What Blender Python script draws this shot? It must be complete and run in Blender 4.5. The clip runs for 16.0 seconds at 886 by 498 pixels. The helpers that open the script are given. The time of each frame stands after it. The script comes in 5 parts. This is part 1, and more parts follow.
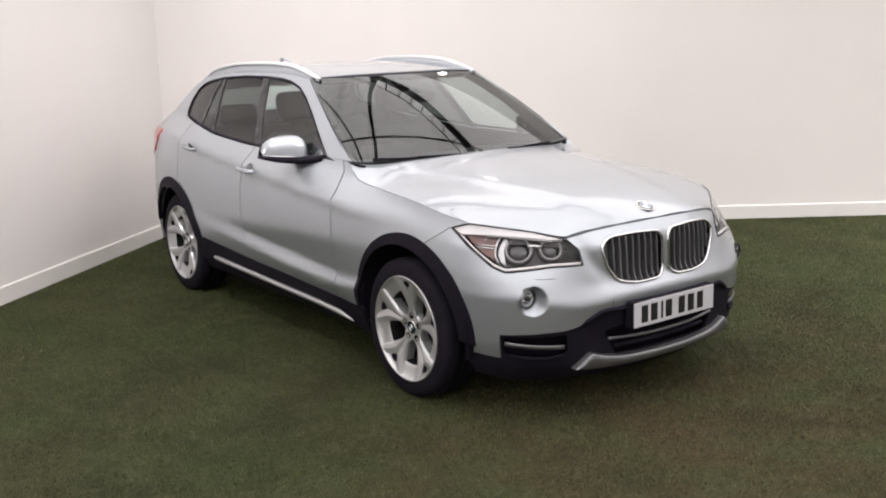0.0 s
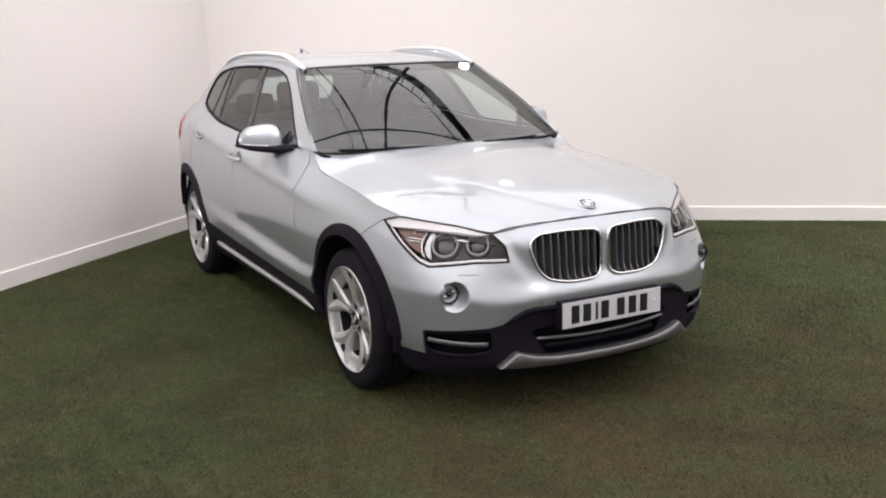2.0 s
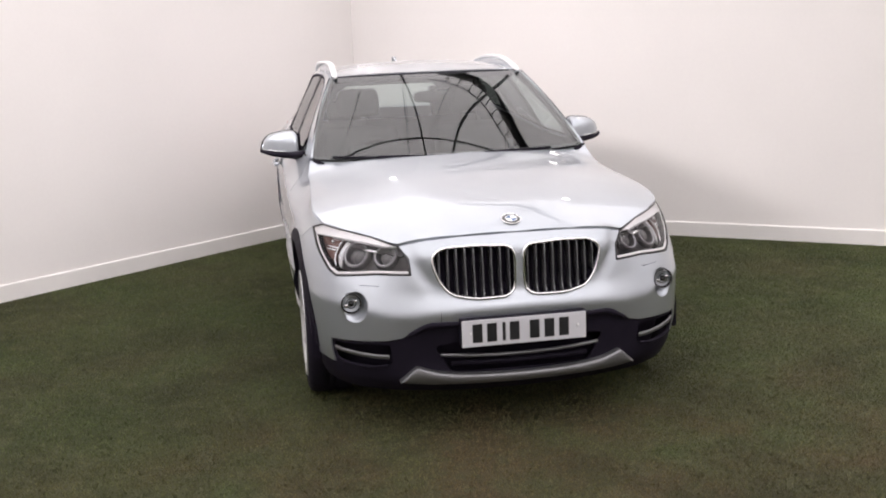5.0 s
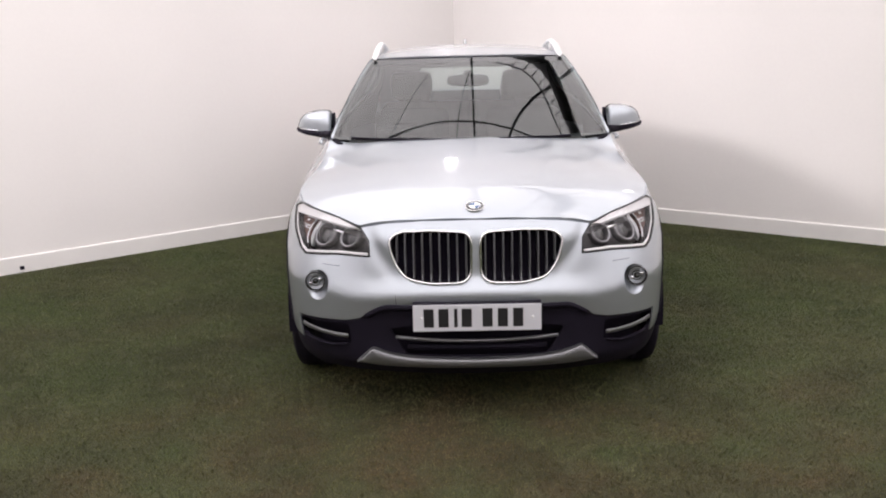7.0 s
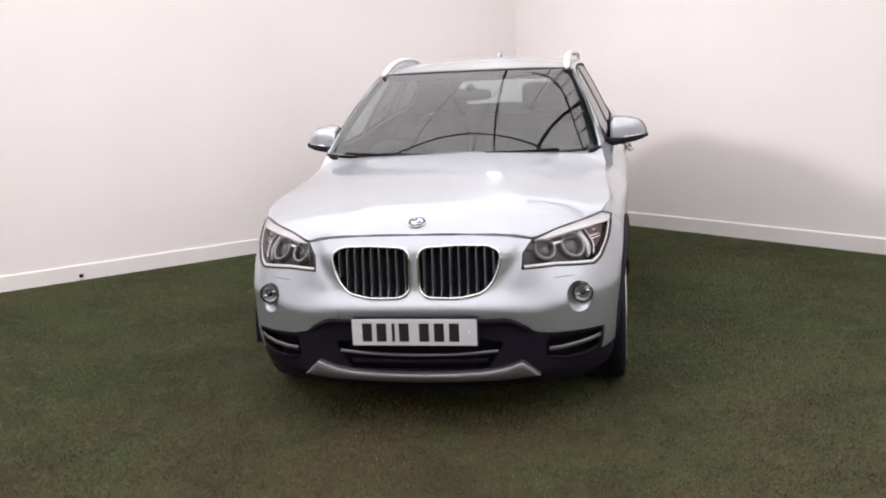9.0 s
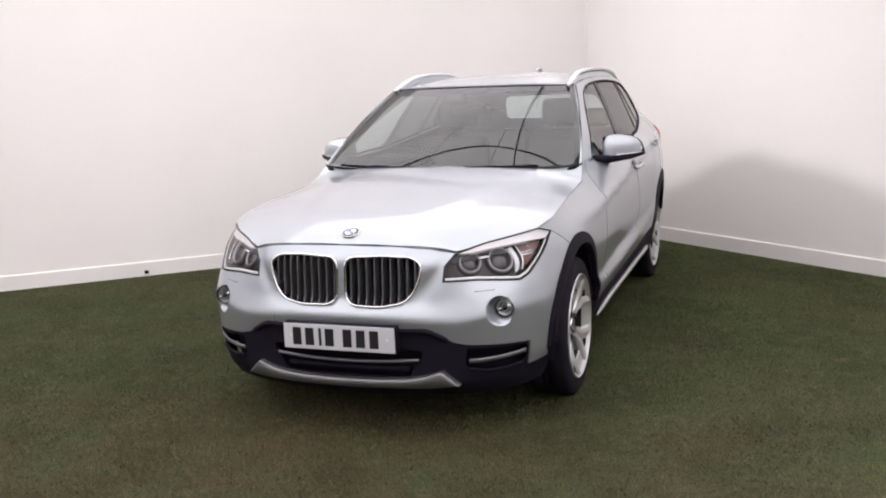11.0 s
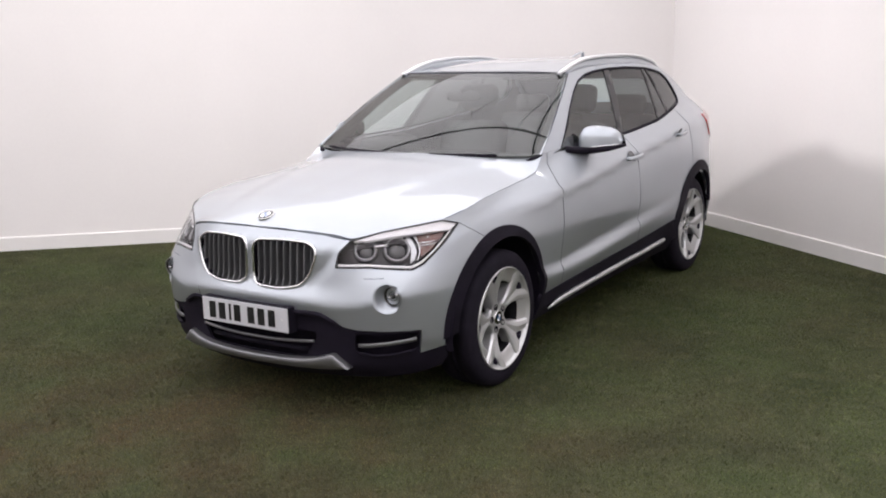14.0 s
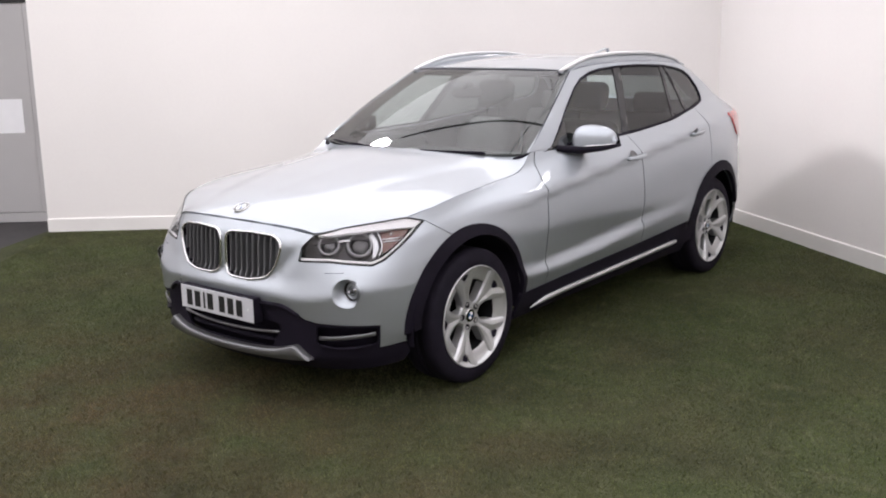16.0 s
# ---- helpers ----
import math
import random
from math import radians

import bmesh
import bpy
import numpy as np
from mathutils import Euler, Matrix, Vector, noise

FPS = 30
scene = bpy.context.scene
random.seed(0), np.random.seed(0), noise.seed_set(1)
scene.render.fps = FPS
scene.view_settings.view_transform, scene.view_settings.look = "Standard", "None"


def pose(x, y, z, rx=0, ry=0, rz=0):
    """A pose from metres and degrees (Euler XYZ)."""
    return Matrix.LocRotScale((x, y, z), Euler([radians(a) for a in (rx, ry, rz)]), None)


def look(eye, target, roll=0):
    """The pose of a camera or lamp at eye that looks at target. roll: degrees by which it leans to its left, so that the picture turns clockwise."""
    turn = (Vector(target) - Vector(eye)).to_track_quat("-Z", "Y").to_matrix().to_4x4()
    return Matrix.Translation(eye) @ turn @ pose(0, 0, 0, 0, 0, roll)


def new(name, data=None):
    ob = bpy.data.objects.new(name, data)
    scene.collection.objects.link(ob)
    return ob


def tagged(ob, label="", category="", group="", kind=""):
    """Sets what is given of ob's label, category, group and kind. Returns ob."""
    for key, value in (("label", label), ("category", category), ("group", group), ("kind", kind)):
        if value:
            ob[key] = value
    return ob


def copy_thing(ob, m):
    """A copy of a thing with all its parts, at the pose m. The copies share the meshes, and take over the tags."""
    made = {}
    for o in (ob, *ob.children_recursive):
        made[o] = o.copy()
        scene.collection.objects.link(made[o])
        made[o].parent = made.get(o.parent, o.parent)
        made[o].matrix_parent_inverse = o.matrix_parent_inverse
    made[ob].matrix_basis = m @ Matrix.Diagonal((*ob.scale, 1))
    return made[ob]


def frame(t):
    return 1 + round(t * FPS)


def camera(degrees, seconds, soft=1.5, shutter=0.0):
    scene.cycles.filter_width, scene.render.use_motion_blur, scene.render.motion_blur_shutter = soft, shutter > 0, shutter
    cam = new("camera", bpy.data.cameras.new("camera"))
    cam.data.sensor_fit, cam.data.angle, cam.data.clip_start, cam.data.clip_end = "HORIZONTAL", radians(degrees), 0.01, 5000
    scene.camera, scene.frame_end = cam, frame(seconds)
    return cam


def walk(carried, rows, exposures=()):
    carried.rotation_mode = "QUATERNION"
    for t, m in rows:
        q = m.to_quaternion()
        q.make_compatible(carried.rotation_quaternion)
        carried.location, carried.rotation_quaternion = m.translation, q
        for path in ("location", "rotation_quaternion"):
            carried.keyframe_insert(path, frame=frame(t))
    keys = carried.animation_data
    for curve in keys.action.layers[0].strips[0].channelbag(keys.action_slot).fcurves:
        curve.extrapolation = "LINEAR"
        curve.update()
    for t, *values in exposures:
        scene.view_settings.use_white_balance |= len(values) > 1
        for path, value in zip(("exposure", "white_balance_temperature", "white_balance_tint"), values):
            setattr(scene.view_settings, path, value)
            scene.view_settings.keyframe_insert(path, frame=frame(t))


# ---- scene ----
cam = camera(47.3, 16.0, soft=2.0)
# seconds, eye (metres), yaw to the left of +y, pitch, roll (degrees)
PATH = [
    (0, -3.376, -3.760, 1.665, -36.18, -11.99, -1.67),
    (0.5, -3.214, -3.819, 1.652, -35.39, -12.72, -2.41),
    (1, -3.047, -3.892, 1.650, -33.14, -12.55, -1.93),
    (1.5, -2.832, -4.082, 1.640, -30.58, -12.57, -1.40),
    (2, -2.603, -4.208, 1.639, -28.17, -12.24, -1.46),
    (2.5, -2.371, -4.272, 1.630, -26.35, -11.98, -0.98),
    (3, -2.075, -4.452, 1.631, -22.52, -11.23, -1.22),
    (3.5, -1.791, -4.547, 1.631, -20.02, -11.80, -1.74),
    (4, -1.576, -4.586, 1.610, -18.50, -11.90, -0.98),
    (4.2, -1.479, -4.607, 1.606, -16.92, -11.84, -1.54),
    (6.3, -0.290, -4.871, 1.591, -1.98, -11.35, -1.23),
    (6.5, -0.219, -4.879, 1.583, -1.08, -11.56, -1.64),
    (7, -0.063, -4.817, 1.591, 1.00, -12.09, -1.29),
    (7.5, 0.114, -4.808, 1.579, 2.76, -11.30, -2.22),
    (8, 0.374, -4.834, 1.581, 6.54, -10.76, -2.14),
    (8.5, 0.578, -4.811, 1.586, 7.86, -11.59, -2.40),
    (9, 0.824, -4.774, 1.600, 9.99, -11.33, -2.71),
    (9.2, 0.917, -4.770, 1.586, 10.48, -10.64, -2.86),
    (11.3, 2.032, -4.618, 1.591, 21.38, -10.44, -1.90),
    (11.5, 2.132, -4.601, 1.595, 22.05, -10.51, -1.64),
    (12, 2.321, -4.493, 1.599, 24.27, -10.87, -1.86),
    (12.5, 2.517, -4.401, 1.637, 26.20, -11.31, -1.96),
    (13, 2.821, -4.301, 1.613, 29.46, -10.92, -1.67),
    (13.5, 3.030, -4.199, 1.630, 31.24, -11.39, -1.42),
    (14, 3.174, -4.083, 1.653, 33.08, -11.73, -1.59),
    (14.5, 3.350, -3.982, 1.672, 34.50, -11.58, -0.93),
    (15, 3.553, -3.872, 1.661, 36.62, -11.34, -0.67),
    (15.5, 3.663, -3.785, 1.652, 37.88, -11.37, -0.84),
    (16, 3.705, -3.734, 1.688, 39.20, -12.27, -1.08),
]


def eye_pose(x, y, z, yaw, pitch, roll):
    a, b = radians(yaw), radians(pitch)
    ahead = Vector((-math.sin(a) * math.cos(b), math.cos(a) * math.cos(b), math.sin(b)))
    return look((x, y, z), Vector((x, y, z)) + ahead, roll)


walk(cam, [(t, eye_pose(*row)) for t, *row in PATH], [(0, 0.02, 6660, 12.0), (5, 0.05, 6600, 14.5), (10, 0.06, 6520, 14.8), (16, 0.06, 6380, 13.6)])

# ---- world and lights ----
world = bpy.data.worlds.new("showroom_air")
scene.world = world
world.use_nodes = True
world.node_tree.nodes["Background"].inputs["Color"].default_value = (1.0, 0.97, 0.96, 1)
world.node_tree.nodes["Background"].inputs["Strength"].default_value = 0.02


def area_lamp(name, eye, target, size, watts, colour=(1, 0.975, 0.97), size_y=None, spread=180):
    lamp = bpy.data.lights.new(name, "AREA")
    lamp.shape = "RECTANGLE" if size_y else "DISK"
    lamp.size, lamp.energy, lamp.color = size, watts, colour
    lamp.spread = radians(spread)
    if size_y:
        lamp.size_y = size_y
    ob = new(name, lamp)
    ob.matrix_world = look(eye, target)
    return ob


# the light ceiling's own brightness, then spot and fill lamps below it: eye, target, width, watts, spread
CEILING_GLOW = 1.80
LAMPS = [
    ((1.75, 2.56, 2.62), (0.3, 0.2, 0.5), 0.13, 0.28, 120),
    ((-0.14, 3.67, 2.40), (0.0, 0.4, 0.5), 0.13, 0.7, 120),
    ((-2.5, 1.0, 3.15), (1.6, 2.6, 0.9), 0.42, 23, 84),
    # unseen fill lamps, added to brighten the west wall and the eastern turf
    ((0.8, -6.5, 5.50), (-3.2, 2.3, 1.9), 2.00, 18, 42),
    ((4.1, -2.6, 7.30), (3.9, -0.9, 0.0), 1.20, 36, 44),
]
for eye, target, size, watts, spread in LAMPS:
    area_lamp("spot_and_fill_lamp", eye, target, size, watts, spread=spread)

# ---- materials ----
def material(name, base=(0.5, 0.5, 0.5), rough=0.5, metal=0.0, coat=0.0, coat_rough=0.03, vary=0.0, vary_scale=8.0, dark=None,
             bump=0.0, bump_scale=60.0, spec=0.5, rough_vary=0.0, fine=0.0, fine_scale=300.0):
    """A principled material with colour that varies at two scales, and relief."""
    m = bpy.data.materials.new(name)
    m.use_nodes = True
    nodes, links = m.node_tree.nodes, m.node_tree.links
    b = nodes["Principled BSDF"]
    b.inputs["Roughness"].default_value, b.inputs["Metallic"].default_value = rough, metal
    b.inputs["Coat Weight"].default_value, b.inputs["Coat Roughness"].default_value = coat, coat_rough
    b.inputs["Specular IOR Level"].default_value = spec
    b.inputs["Base Color"].default_value = (*base, 1)
    where = nodes.new("ShaderNodeTexCoord")

    def noise_node(scale, detail=6):
        n = nodes.new("ShaderNodeTexNoise")
        n.inputs["Scale"].default_value, n.inputs["Detail"].default_value = scale, detail
        links.new(where.outputs["Object"], n.inputs["Vector"])
        return n

    colour = None
    if vary or dark:
        n = noise_node(vary_scale)
        mix = nodes.new("ShaderNodeMix")
        mix.data_type = "RGBA"
        ramp = nodes.new("ShaderNodeMapRange")
        ramp.inputs["From Min"].default_value, ramp.inputs["From Max"].default_value = 0.3, 0.7
        links.new(n.outputs["Fac"], ramp.inputs["Value"])
        links.new(ramp.outputs["Result"], mix.inputs["Factor"])
        low = dark or tuple(c * (1 - vary) for c in base)
        mix.inputs["A"].default_value, mix.inputs["B"].default_value = (*low, 1), (*base, 1)
        colour = mix.outputs["Result"]
    if fine:
        n = noise_node(fine_scale, 3)
        mul = nodes.new("ShaderNodeMix")
        mul.data_type, mul.blend_type = "RGBA", "MULTIPLY"
        ramp = nodes.new("ShaderNodeMapRange")
        ramp.inputs["From Min"].default_value, ramp.inputs["From Max"].default_value = 0.3, 0.7
        ramp.inputs["To Min"].default_value, ramp.inputs["To Max"].default_value = 1 - fine, 1 + fine
        links.new(n.outputs["Fac"], ramp.inputs["Value"])
        mul.inputs["Factor"].default_value = 1
        mul.inputs["A"].default_value = (*base, 1)
        if colour:
            links.new(colour, mul.inputs["A"])
        links.new(ramp.outputs["Result"], mul.inputs["B"])
        colour = mul.outputs["Result"]
    if colour:
        links.new(colour, b.inputs["Base Color"])
    if rough_vary:
        n = noise_node(vary_scale * 2)
        ramp = nodes.new("ShaderNodeMapRange")
        ramp.inputs["To Min"].default_value, ramp.inputs["To Max"].default_value = max(0.02, rough - rough_vary), rough + rough_vary
        links.new(n.outputs["Fac"], ramp.inputs["Value"])
        links.new(ramp.outputs["Result"], b.inputs["Roughness"])
    if bump:
        n = noise_node(bump_scale)
        relief = nodes.new("ShaderNodeBump")
        relief.inputs["Strength"].default_value, relief.inputs["Distance"].default_value = bump, 0.01
        links.new(n.outputs["Fac"], relief.inputs["Height"])
        links.new(relief.outputs["Normal"], b.inputs["Normal"])
    return m


def pane_material(name, tint, gloss=0.08):
    """Thin car glass: it lets tinted light straight through, and mirrors a share of it."""
    m = bpy.data.materials.new(name)
    m.use_nodes = True
    nodes, links = m.node_tree.nodes, m.node_tree.links
    nodes.remove(nodes["Principled BSDF"])
    clear, mirror, mix, facing = (nodes.new(k) for k in ("ShaderNodeBsdfTransparent", "ShaderNodeBsdfGlossy", "ShaderNodeMixShader", "ShaderNodeLayerWeight"))
    steep, lift = nodes.new("ShaderNodeMath"), nodes.new("ShaderNodeMapRange")
    clear.inputs["Color"].default_value = (*tint, 1)
    mirror.inputs["Roughness"].default_value = 0.015
    # both faces of the pane mirror alike, more so at a slant
    facing.inputs["Blend"].default_value = 0.5
    steep.operation = "POWER"
    steep.inputs[1].default_value = 5.0
    lift.inputs["To Min"].default_value, lift.inputs["To Max"].default_value = gloss, 1.0
    links.new(facing.outputs["Facing"], steep.inputs[0])
    links.new(steep.outputs[0], lift.inputs["Value"])
    links.new(lift.outputs["Result"], mix.inputs["Fac"])
    links.new(clear.outputs["BSDF"], mix.inputs[1])
    links.new(mirror.outputs["BSDF"], mix.inputs[2])
    links.new(mix.outputs["Shader"], nodes["Material Output"].inputs["Surface"])
    return m


PAINT = material("silver_paint", (0.438, 0.470, 0.513), rough=0.40, metal=0.78, coat=1.0, coat_rough=0.06, vary=0.03, vary_scale=3)
TRIM = material("black_plastic", (0.0145, 0.0118, 0.0200), rough=0.62, vary=0.3, bump=0.1, bump_scale=900, spec=0.09)
GLOSS_BLACK = material("gloss_black", (0.008, 0.008, 0.009), rough=0.12, coat=0.5)
# near black; also paints the shade of spoke gaps and bolt holes
SHELL = material("underbody_and_gap_shade", (0.0150, 0.0118, 0.0205), rough=0.9, vary=0.3, spec=0.1)
RUBBER = material("tyre_rubber", (0.0155, 0.0128, 0.0210), rough=0.75, spec=0.12, vary=0.35, vary_scale=14, bump=0.2, bump_scale=240)
ALLOY = material("alloy_silver", (0.58, 0.58, 0.59), rough=0.36, metal=0.65, coat=0.5, vary=0.06, vary_scale=12, rough_vary=0.06)
# dark copy of the alloy, with the shade inside the wheel in its colour
ALLOY_SHADE = material("alloy_in_shade", (0.010, 0.009, 0.012), rough=0.55, metal=0.4, vary=0.3)
CHROME = material("chrome", (0.80, 0.80, 0.81), rough=0.11, metal=1.0)
SATIN = material("satin_aluminium", (0.55, 0.55, 0.565), rough=0.36, metal=0.85, vary=0.06)
RAIL = material("brushed_rail_silver", (0.70, 0.70, 0.71), rough=0.42, metal=0.55, vary=0.05)
SATIN_DARK = material("dull_aluminium", (0.22, 0.22, 0.23), rough=0.42, metal=0.8, vary=0.08, vary_scale=20)
SLAT = material("grille_slat_silver", (0.19, 0.19, 0.20), rough=0.34, metal=0.6, vary=0.1)
STEEL = material("brake_steel", (0.025, 0.025, 0.026), rough=0.45, metal=1.0, vary=0.3)
CABIN = material("cabin_black", (0.007, 0.007, 0.0075), rough=0.7, vary=0.3, bump=0.15, bump_scale=300)
SEAT = material("seat_leather", (0.006, 0.006, 0.0065), rough=0.5, vary=0.3, bump=0.2, bump_scale=180)
LINER = material("headliner_grey", (0.06, 0.058, 0.057), rough=0.9, vary=0.1)
PILLAR_TRIM = material("pillar_trim_grey", (0.035, 0.035, 0.035), rough=0.8, vary=0.15)
FRIT = material("windscreen_print", (0.022, 0.021, 0.024), rough=0.35, vary=0.2)
PLATE_WHITE = material("plate_white", (0.60, 0.60, 0.635), rough=0.35, vary=0.05, coat=0.3)
PLATE_INK = material("plate_black", (0.012, 0.012, 0.014), rough=0.4)
PAPER = material("paper", (0.82, 0.82, 0.84), rough=0.8, vary=0.04)
RED_LENS = material("red_lens", (0.50, 0.02, 0.02), rough=0.15, coat=1.0, vary=0.2)
AMBER = material("amber_reflector", (0.20, 0.105, 0.090), rough=0.40, coat=0.5, metal=0.6, vary=0.3, vary_scale=30)
BLUE = material("emblem_blue", (0.03, 0.09, 0.22), rough=0.2, coat=1.0)
WHITE = material("emblem_white", (0.8, 0.8, 0.8), rough=0.2, coat=1.0)
LAMP_DARK = material("lamp_bowl_dark", (0.011, 0.0085, 0.0095), rough=0.25, metal=0.2, vary=0.4)
BEZEL = material("lamp_bezel_grey", (0.050, 0.044, 0.047), rough=0.42, metal=0.45, vary=0.3, vary_scale=25)
PROJECTOR = material("projector_glass", (0.030, 0.026, 0.030), rough=0.10, coat=0.6, vary=0.2, vary_scale=30)
RING = material("light_ring_plastic", (0.40, 0.39, 0.41), rough=0.25, coat=0.8, vary=0.1, vary_scale=40)
LAMP_SILVER = material("lamp_reflector", (0.75, 0.75, 0.76), rough=0.26, metal=1.0)
BROW = material("light_strip_white", (0.80, 0.78, 0.79), rough=0.3, coat=1.0, vary=0.05, vary_scale=30)
GLASS = pane_material("windscreen_glass", (0.57, 0.62, 0.605), 0.122)
GLASS_SIDE = pane_material("side_glass", (0.72, 0.80, 0.79), 0.105)
GLASS_TINT = pane_material("dark_side_glass", (0.19, 0.21, 0.21), 0.07)
CLEAR = pane_material("lamp_lens_clear", (0.95, 0.95, 0.96), 0.022)


# ---- mesh tools ----
def link_mesh(name, verts, faces, mat, parent=None, label="", smooth=True):
    me = bpy.data.meshes.new(name)
    me.from_pydata([tuple(map(float, v)) for v in verts], [], [tuple(map(int, f)) for f in faces])
    me.materials.append(mat)
    me.polygons.foreach_set("use_smooth", [smooth] * len(me.polygons))
    me.update()
    ob = new(name, me)
    ob.parent = parent
    if label:
        tagged(ob, label)
    return ob


def part(name, bm, mat, parent=None, label="", smooth=True):
    me = bpy.data.meshes.new(name)
    bm.to_mesh(me)
    bm.free()
    me.materials.append(mat)
    me.polygons.foreach_set("use_smooth", [smooth] * len(me.polygons))
    ob = new(name, me)
    ob.parent = parent
    if label:
        tagged(ob, label)
    return ob


def empty(name, parent=None, label="", category="", group=""):
    ob = new(name)
    ob.parent = parent
    return tagged(ob, label, category, group)


def resample(pts, step, closed=True):
    p = np.asarray(pts, float)
    if closed:
        p = np.vstack([p, p[:1]])
    out = []
    for a, b in zip(p[:-1], p[1:]):
        n = max(1, int(round(np.linalg.norm(b - a) / step)))
        out += [a + (b - a) * k / n for k in range(n)]
    if not closed:
        out.append(p[-1])
    return np.array(out)


def rounded(pts, r, keep=()):
    """A closed outline with its corners rounded; corners listed in keep stay sharp."""
    p = np.asarray(pts, float)
    out = []
    for i in range(len(p)):
        a, b, c = p[i - 1], p[i], p[(i + 1) % len(p)]
        if i in keep:
            out.append(b)
            continue
        la, lc = np.linalg.norm(a - b), np.linalg.norm(c - b)
        ra, rc = min(r, la * 0.48), min(r, lc * 0.48)
        p0, p1 = b + (a - b) / la * ra, b + (c - b) / lc * rc
        for t in np.linspace(0, 1, 5):
            out.append((1 - t) ** 2 * p0 + 2 * t * (1 - t) * b + t * t * p1)
    return np.array(out)


def inset(p, gap):
    """A closed outline, counterclockwise, moved inwards."""
    before, after = np.roll(p, 1, 0), np.roll(p, -1, 0)
    d1, d2 = p - before, after - p
    d1 = d1 / np.maximum(np.linalg.norm(d1, axis=1), 1e-9)[:, None]
    d2 = d2 / np.maximum(np.linalg.norm(d2, axis=1), 1e-9)[:, None]
    n = np.stack([-(d1 + d2)[:, 1], (d1 + d2)[:, 0]], 1)
    length = np.maximum(np.linalg.norm(n, axis=1), 0.6)
    return p + n / length[:, None] * gap


def ccw(p):
    p = np.asarray(p, float)
    x, y = p[:, 0], p[:, 1]
    return p if (x * np.roll(y, -1) - y * np.roll(x, -1)).sum() > 0 else p[::-1]


def inside(points, poly):
    x, y = points[:, 0], points[:, 1]
    hit = np.zeros(len(points), bool)
    a = poly
    b = np.roll(poly, -1, 0)
    for (x0, y0), (x1, y1) in zip(a, b):
        if y0 == y1:
            continue
        cross = ((y0 > y) != (y1 > y)) & (x < (x1 - x0) * (y - y0) / (y1 - y0) + x0)
        hit ^= cross
    return hit


def near(points, line, far):
    keep = np.ones(len(points), bool)
    for q in line:
        keep &= ((points - q) ** 2).sum(1) > far * far
    return keep


def fill(outline, holes, step):
    """Triangles over a flat outline with holes: points and faces, counterclockwise."""
    from mathutils.geometry import delaunay_2d_cdt
    loops = [ccw(resample(outline, step))] + [ccw(resample(h, min(step, 0.014))) for h in holes]
    lo, hi = loops[0].min(0), loops[0].max(0)
    xs, ys = np.arange(lo[0], hi[0], step), np.arange(lo[1], hi[1], step * 0.87)
    grid = np.array([(x + (j % 2) * step / 2, y) for j, y in enumerate(ys) for x in xs]).reshape(-1, 2)
    grid = grid[inside(grid, loops[0])]
    for h in loops[1:]:
        grid = grid[~inside(grid, h)]
    for line in loops:
        grid = grid[near(grid, line, step * 0.55)]
    pts, edges = [], []
    for line in loops:
        k = len(pts)
        pts += list(line)
        edges += [(k + i, k + (i + 1) % len(line)) for i in range(len(line))]
    pts += list(grid)
    out = delaunay_2d_cdt([Vector(p) for p in pts], edges, [], 0, 1e-6)
    v, f = np.array([tuple(p) for p in out[0]]), np.array([tuple(t) for t in out[2]])
    mid = v[f].mean(1)
    ok = inside(mid, loops[0])
    for h in loops[1:]:
        ok &= ~inside(mid, h)
    f = f[ok]
    a, b, c = v[f[:, 0]], v[f[:, 1]], v[f[:, 2]]
    area = (b - a)[:, 0] * (c - a)[:, 1] - (b - a)[:, 1] * (c - a)[:, 0]
    f[area < 0] = f[area < 0][:, ::-1]
    return v, f[np.abs(area) > 1e-9]


def panel(name, outline, chart, mat, parent, holes=(), step=0.026, gap=0.002, thick=0.012, label="", flip=False):
    """A pressed sheet: an outline laid on a curved chart, with turned-in edges."""
    outline = ccw(resample(outline, step))
    if gap:
        outline = inset(outline, gap)
        holes = [inset(ccw(resample(h, 0.014)), -gap) for h in holes]
    v2, f = fill(outline, holes, step)
    v = chart(v2)
    if flip:
        f = f[:, ::-1]
    fn = np.cross(v[f[:, 1]] - v[f[:, 0]], v[f[:, 2]] - v[f[:, 0]])
    vn = np.zeros_like(v)
    for k in range(3):
        np.add.at(vn, f[:, k], fn)
    vn /= np.maximum(np.linalg.norm(vn, axis=1), 1e-12)[:, None]
    faces = [tuple(t) for t in f]
    verts = list(v)
    if thick:
        seen = {}
        for t in faces:
            for a, b in ((t[0], t[1]), (t[1], t[2]), (t[2], t[0])):
                seen[(a, b)] = 1
        border = [(a, b) for a, b in seen if (b, a) not in seen]
        top, low = {}, {}
        for a in {i for e in border for i in e}:
            top[a], low[a] = len(verts), len(verts) + 1
            verts += [v[a], v[a] - vn[a] * thick]
        faces += [(top[b], top[a], low[a], low[b]) for a, b in border]
    return link_mesh(name, verts, faces, mat, parent, label)


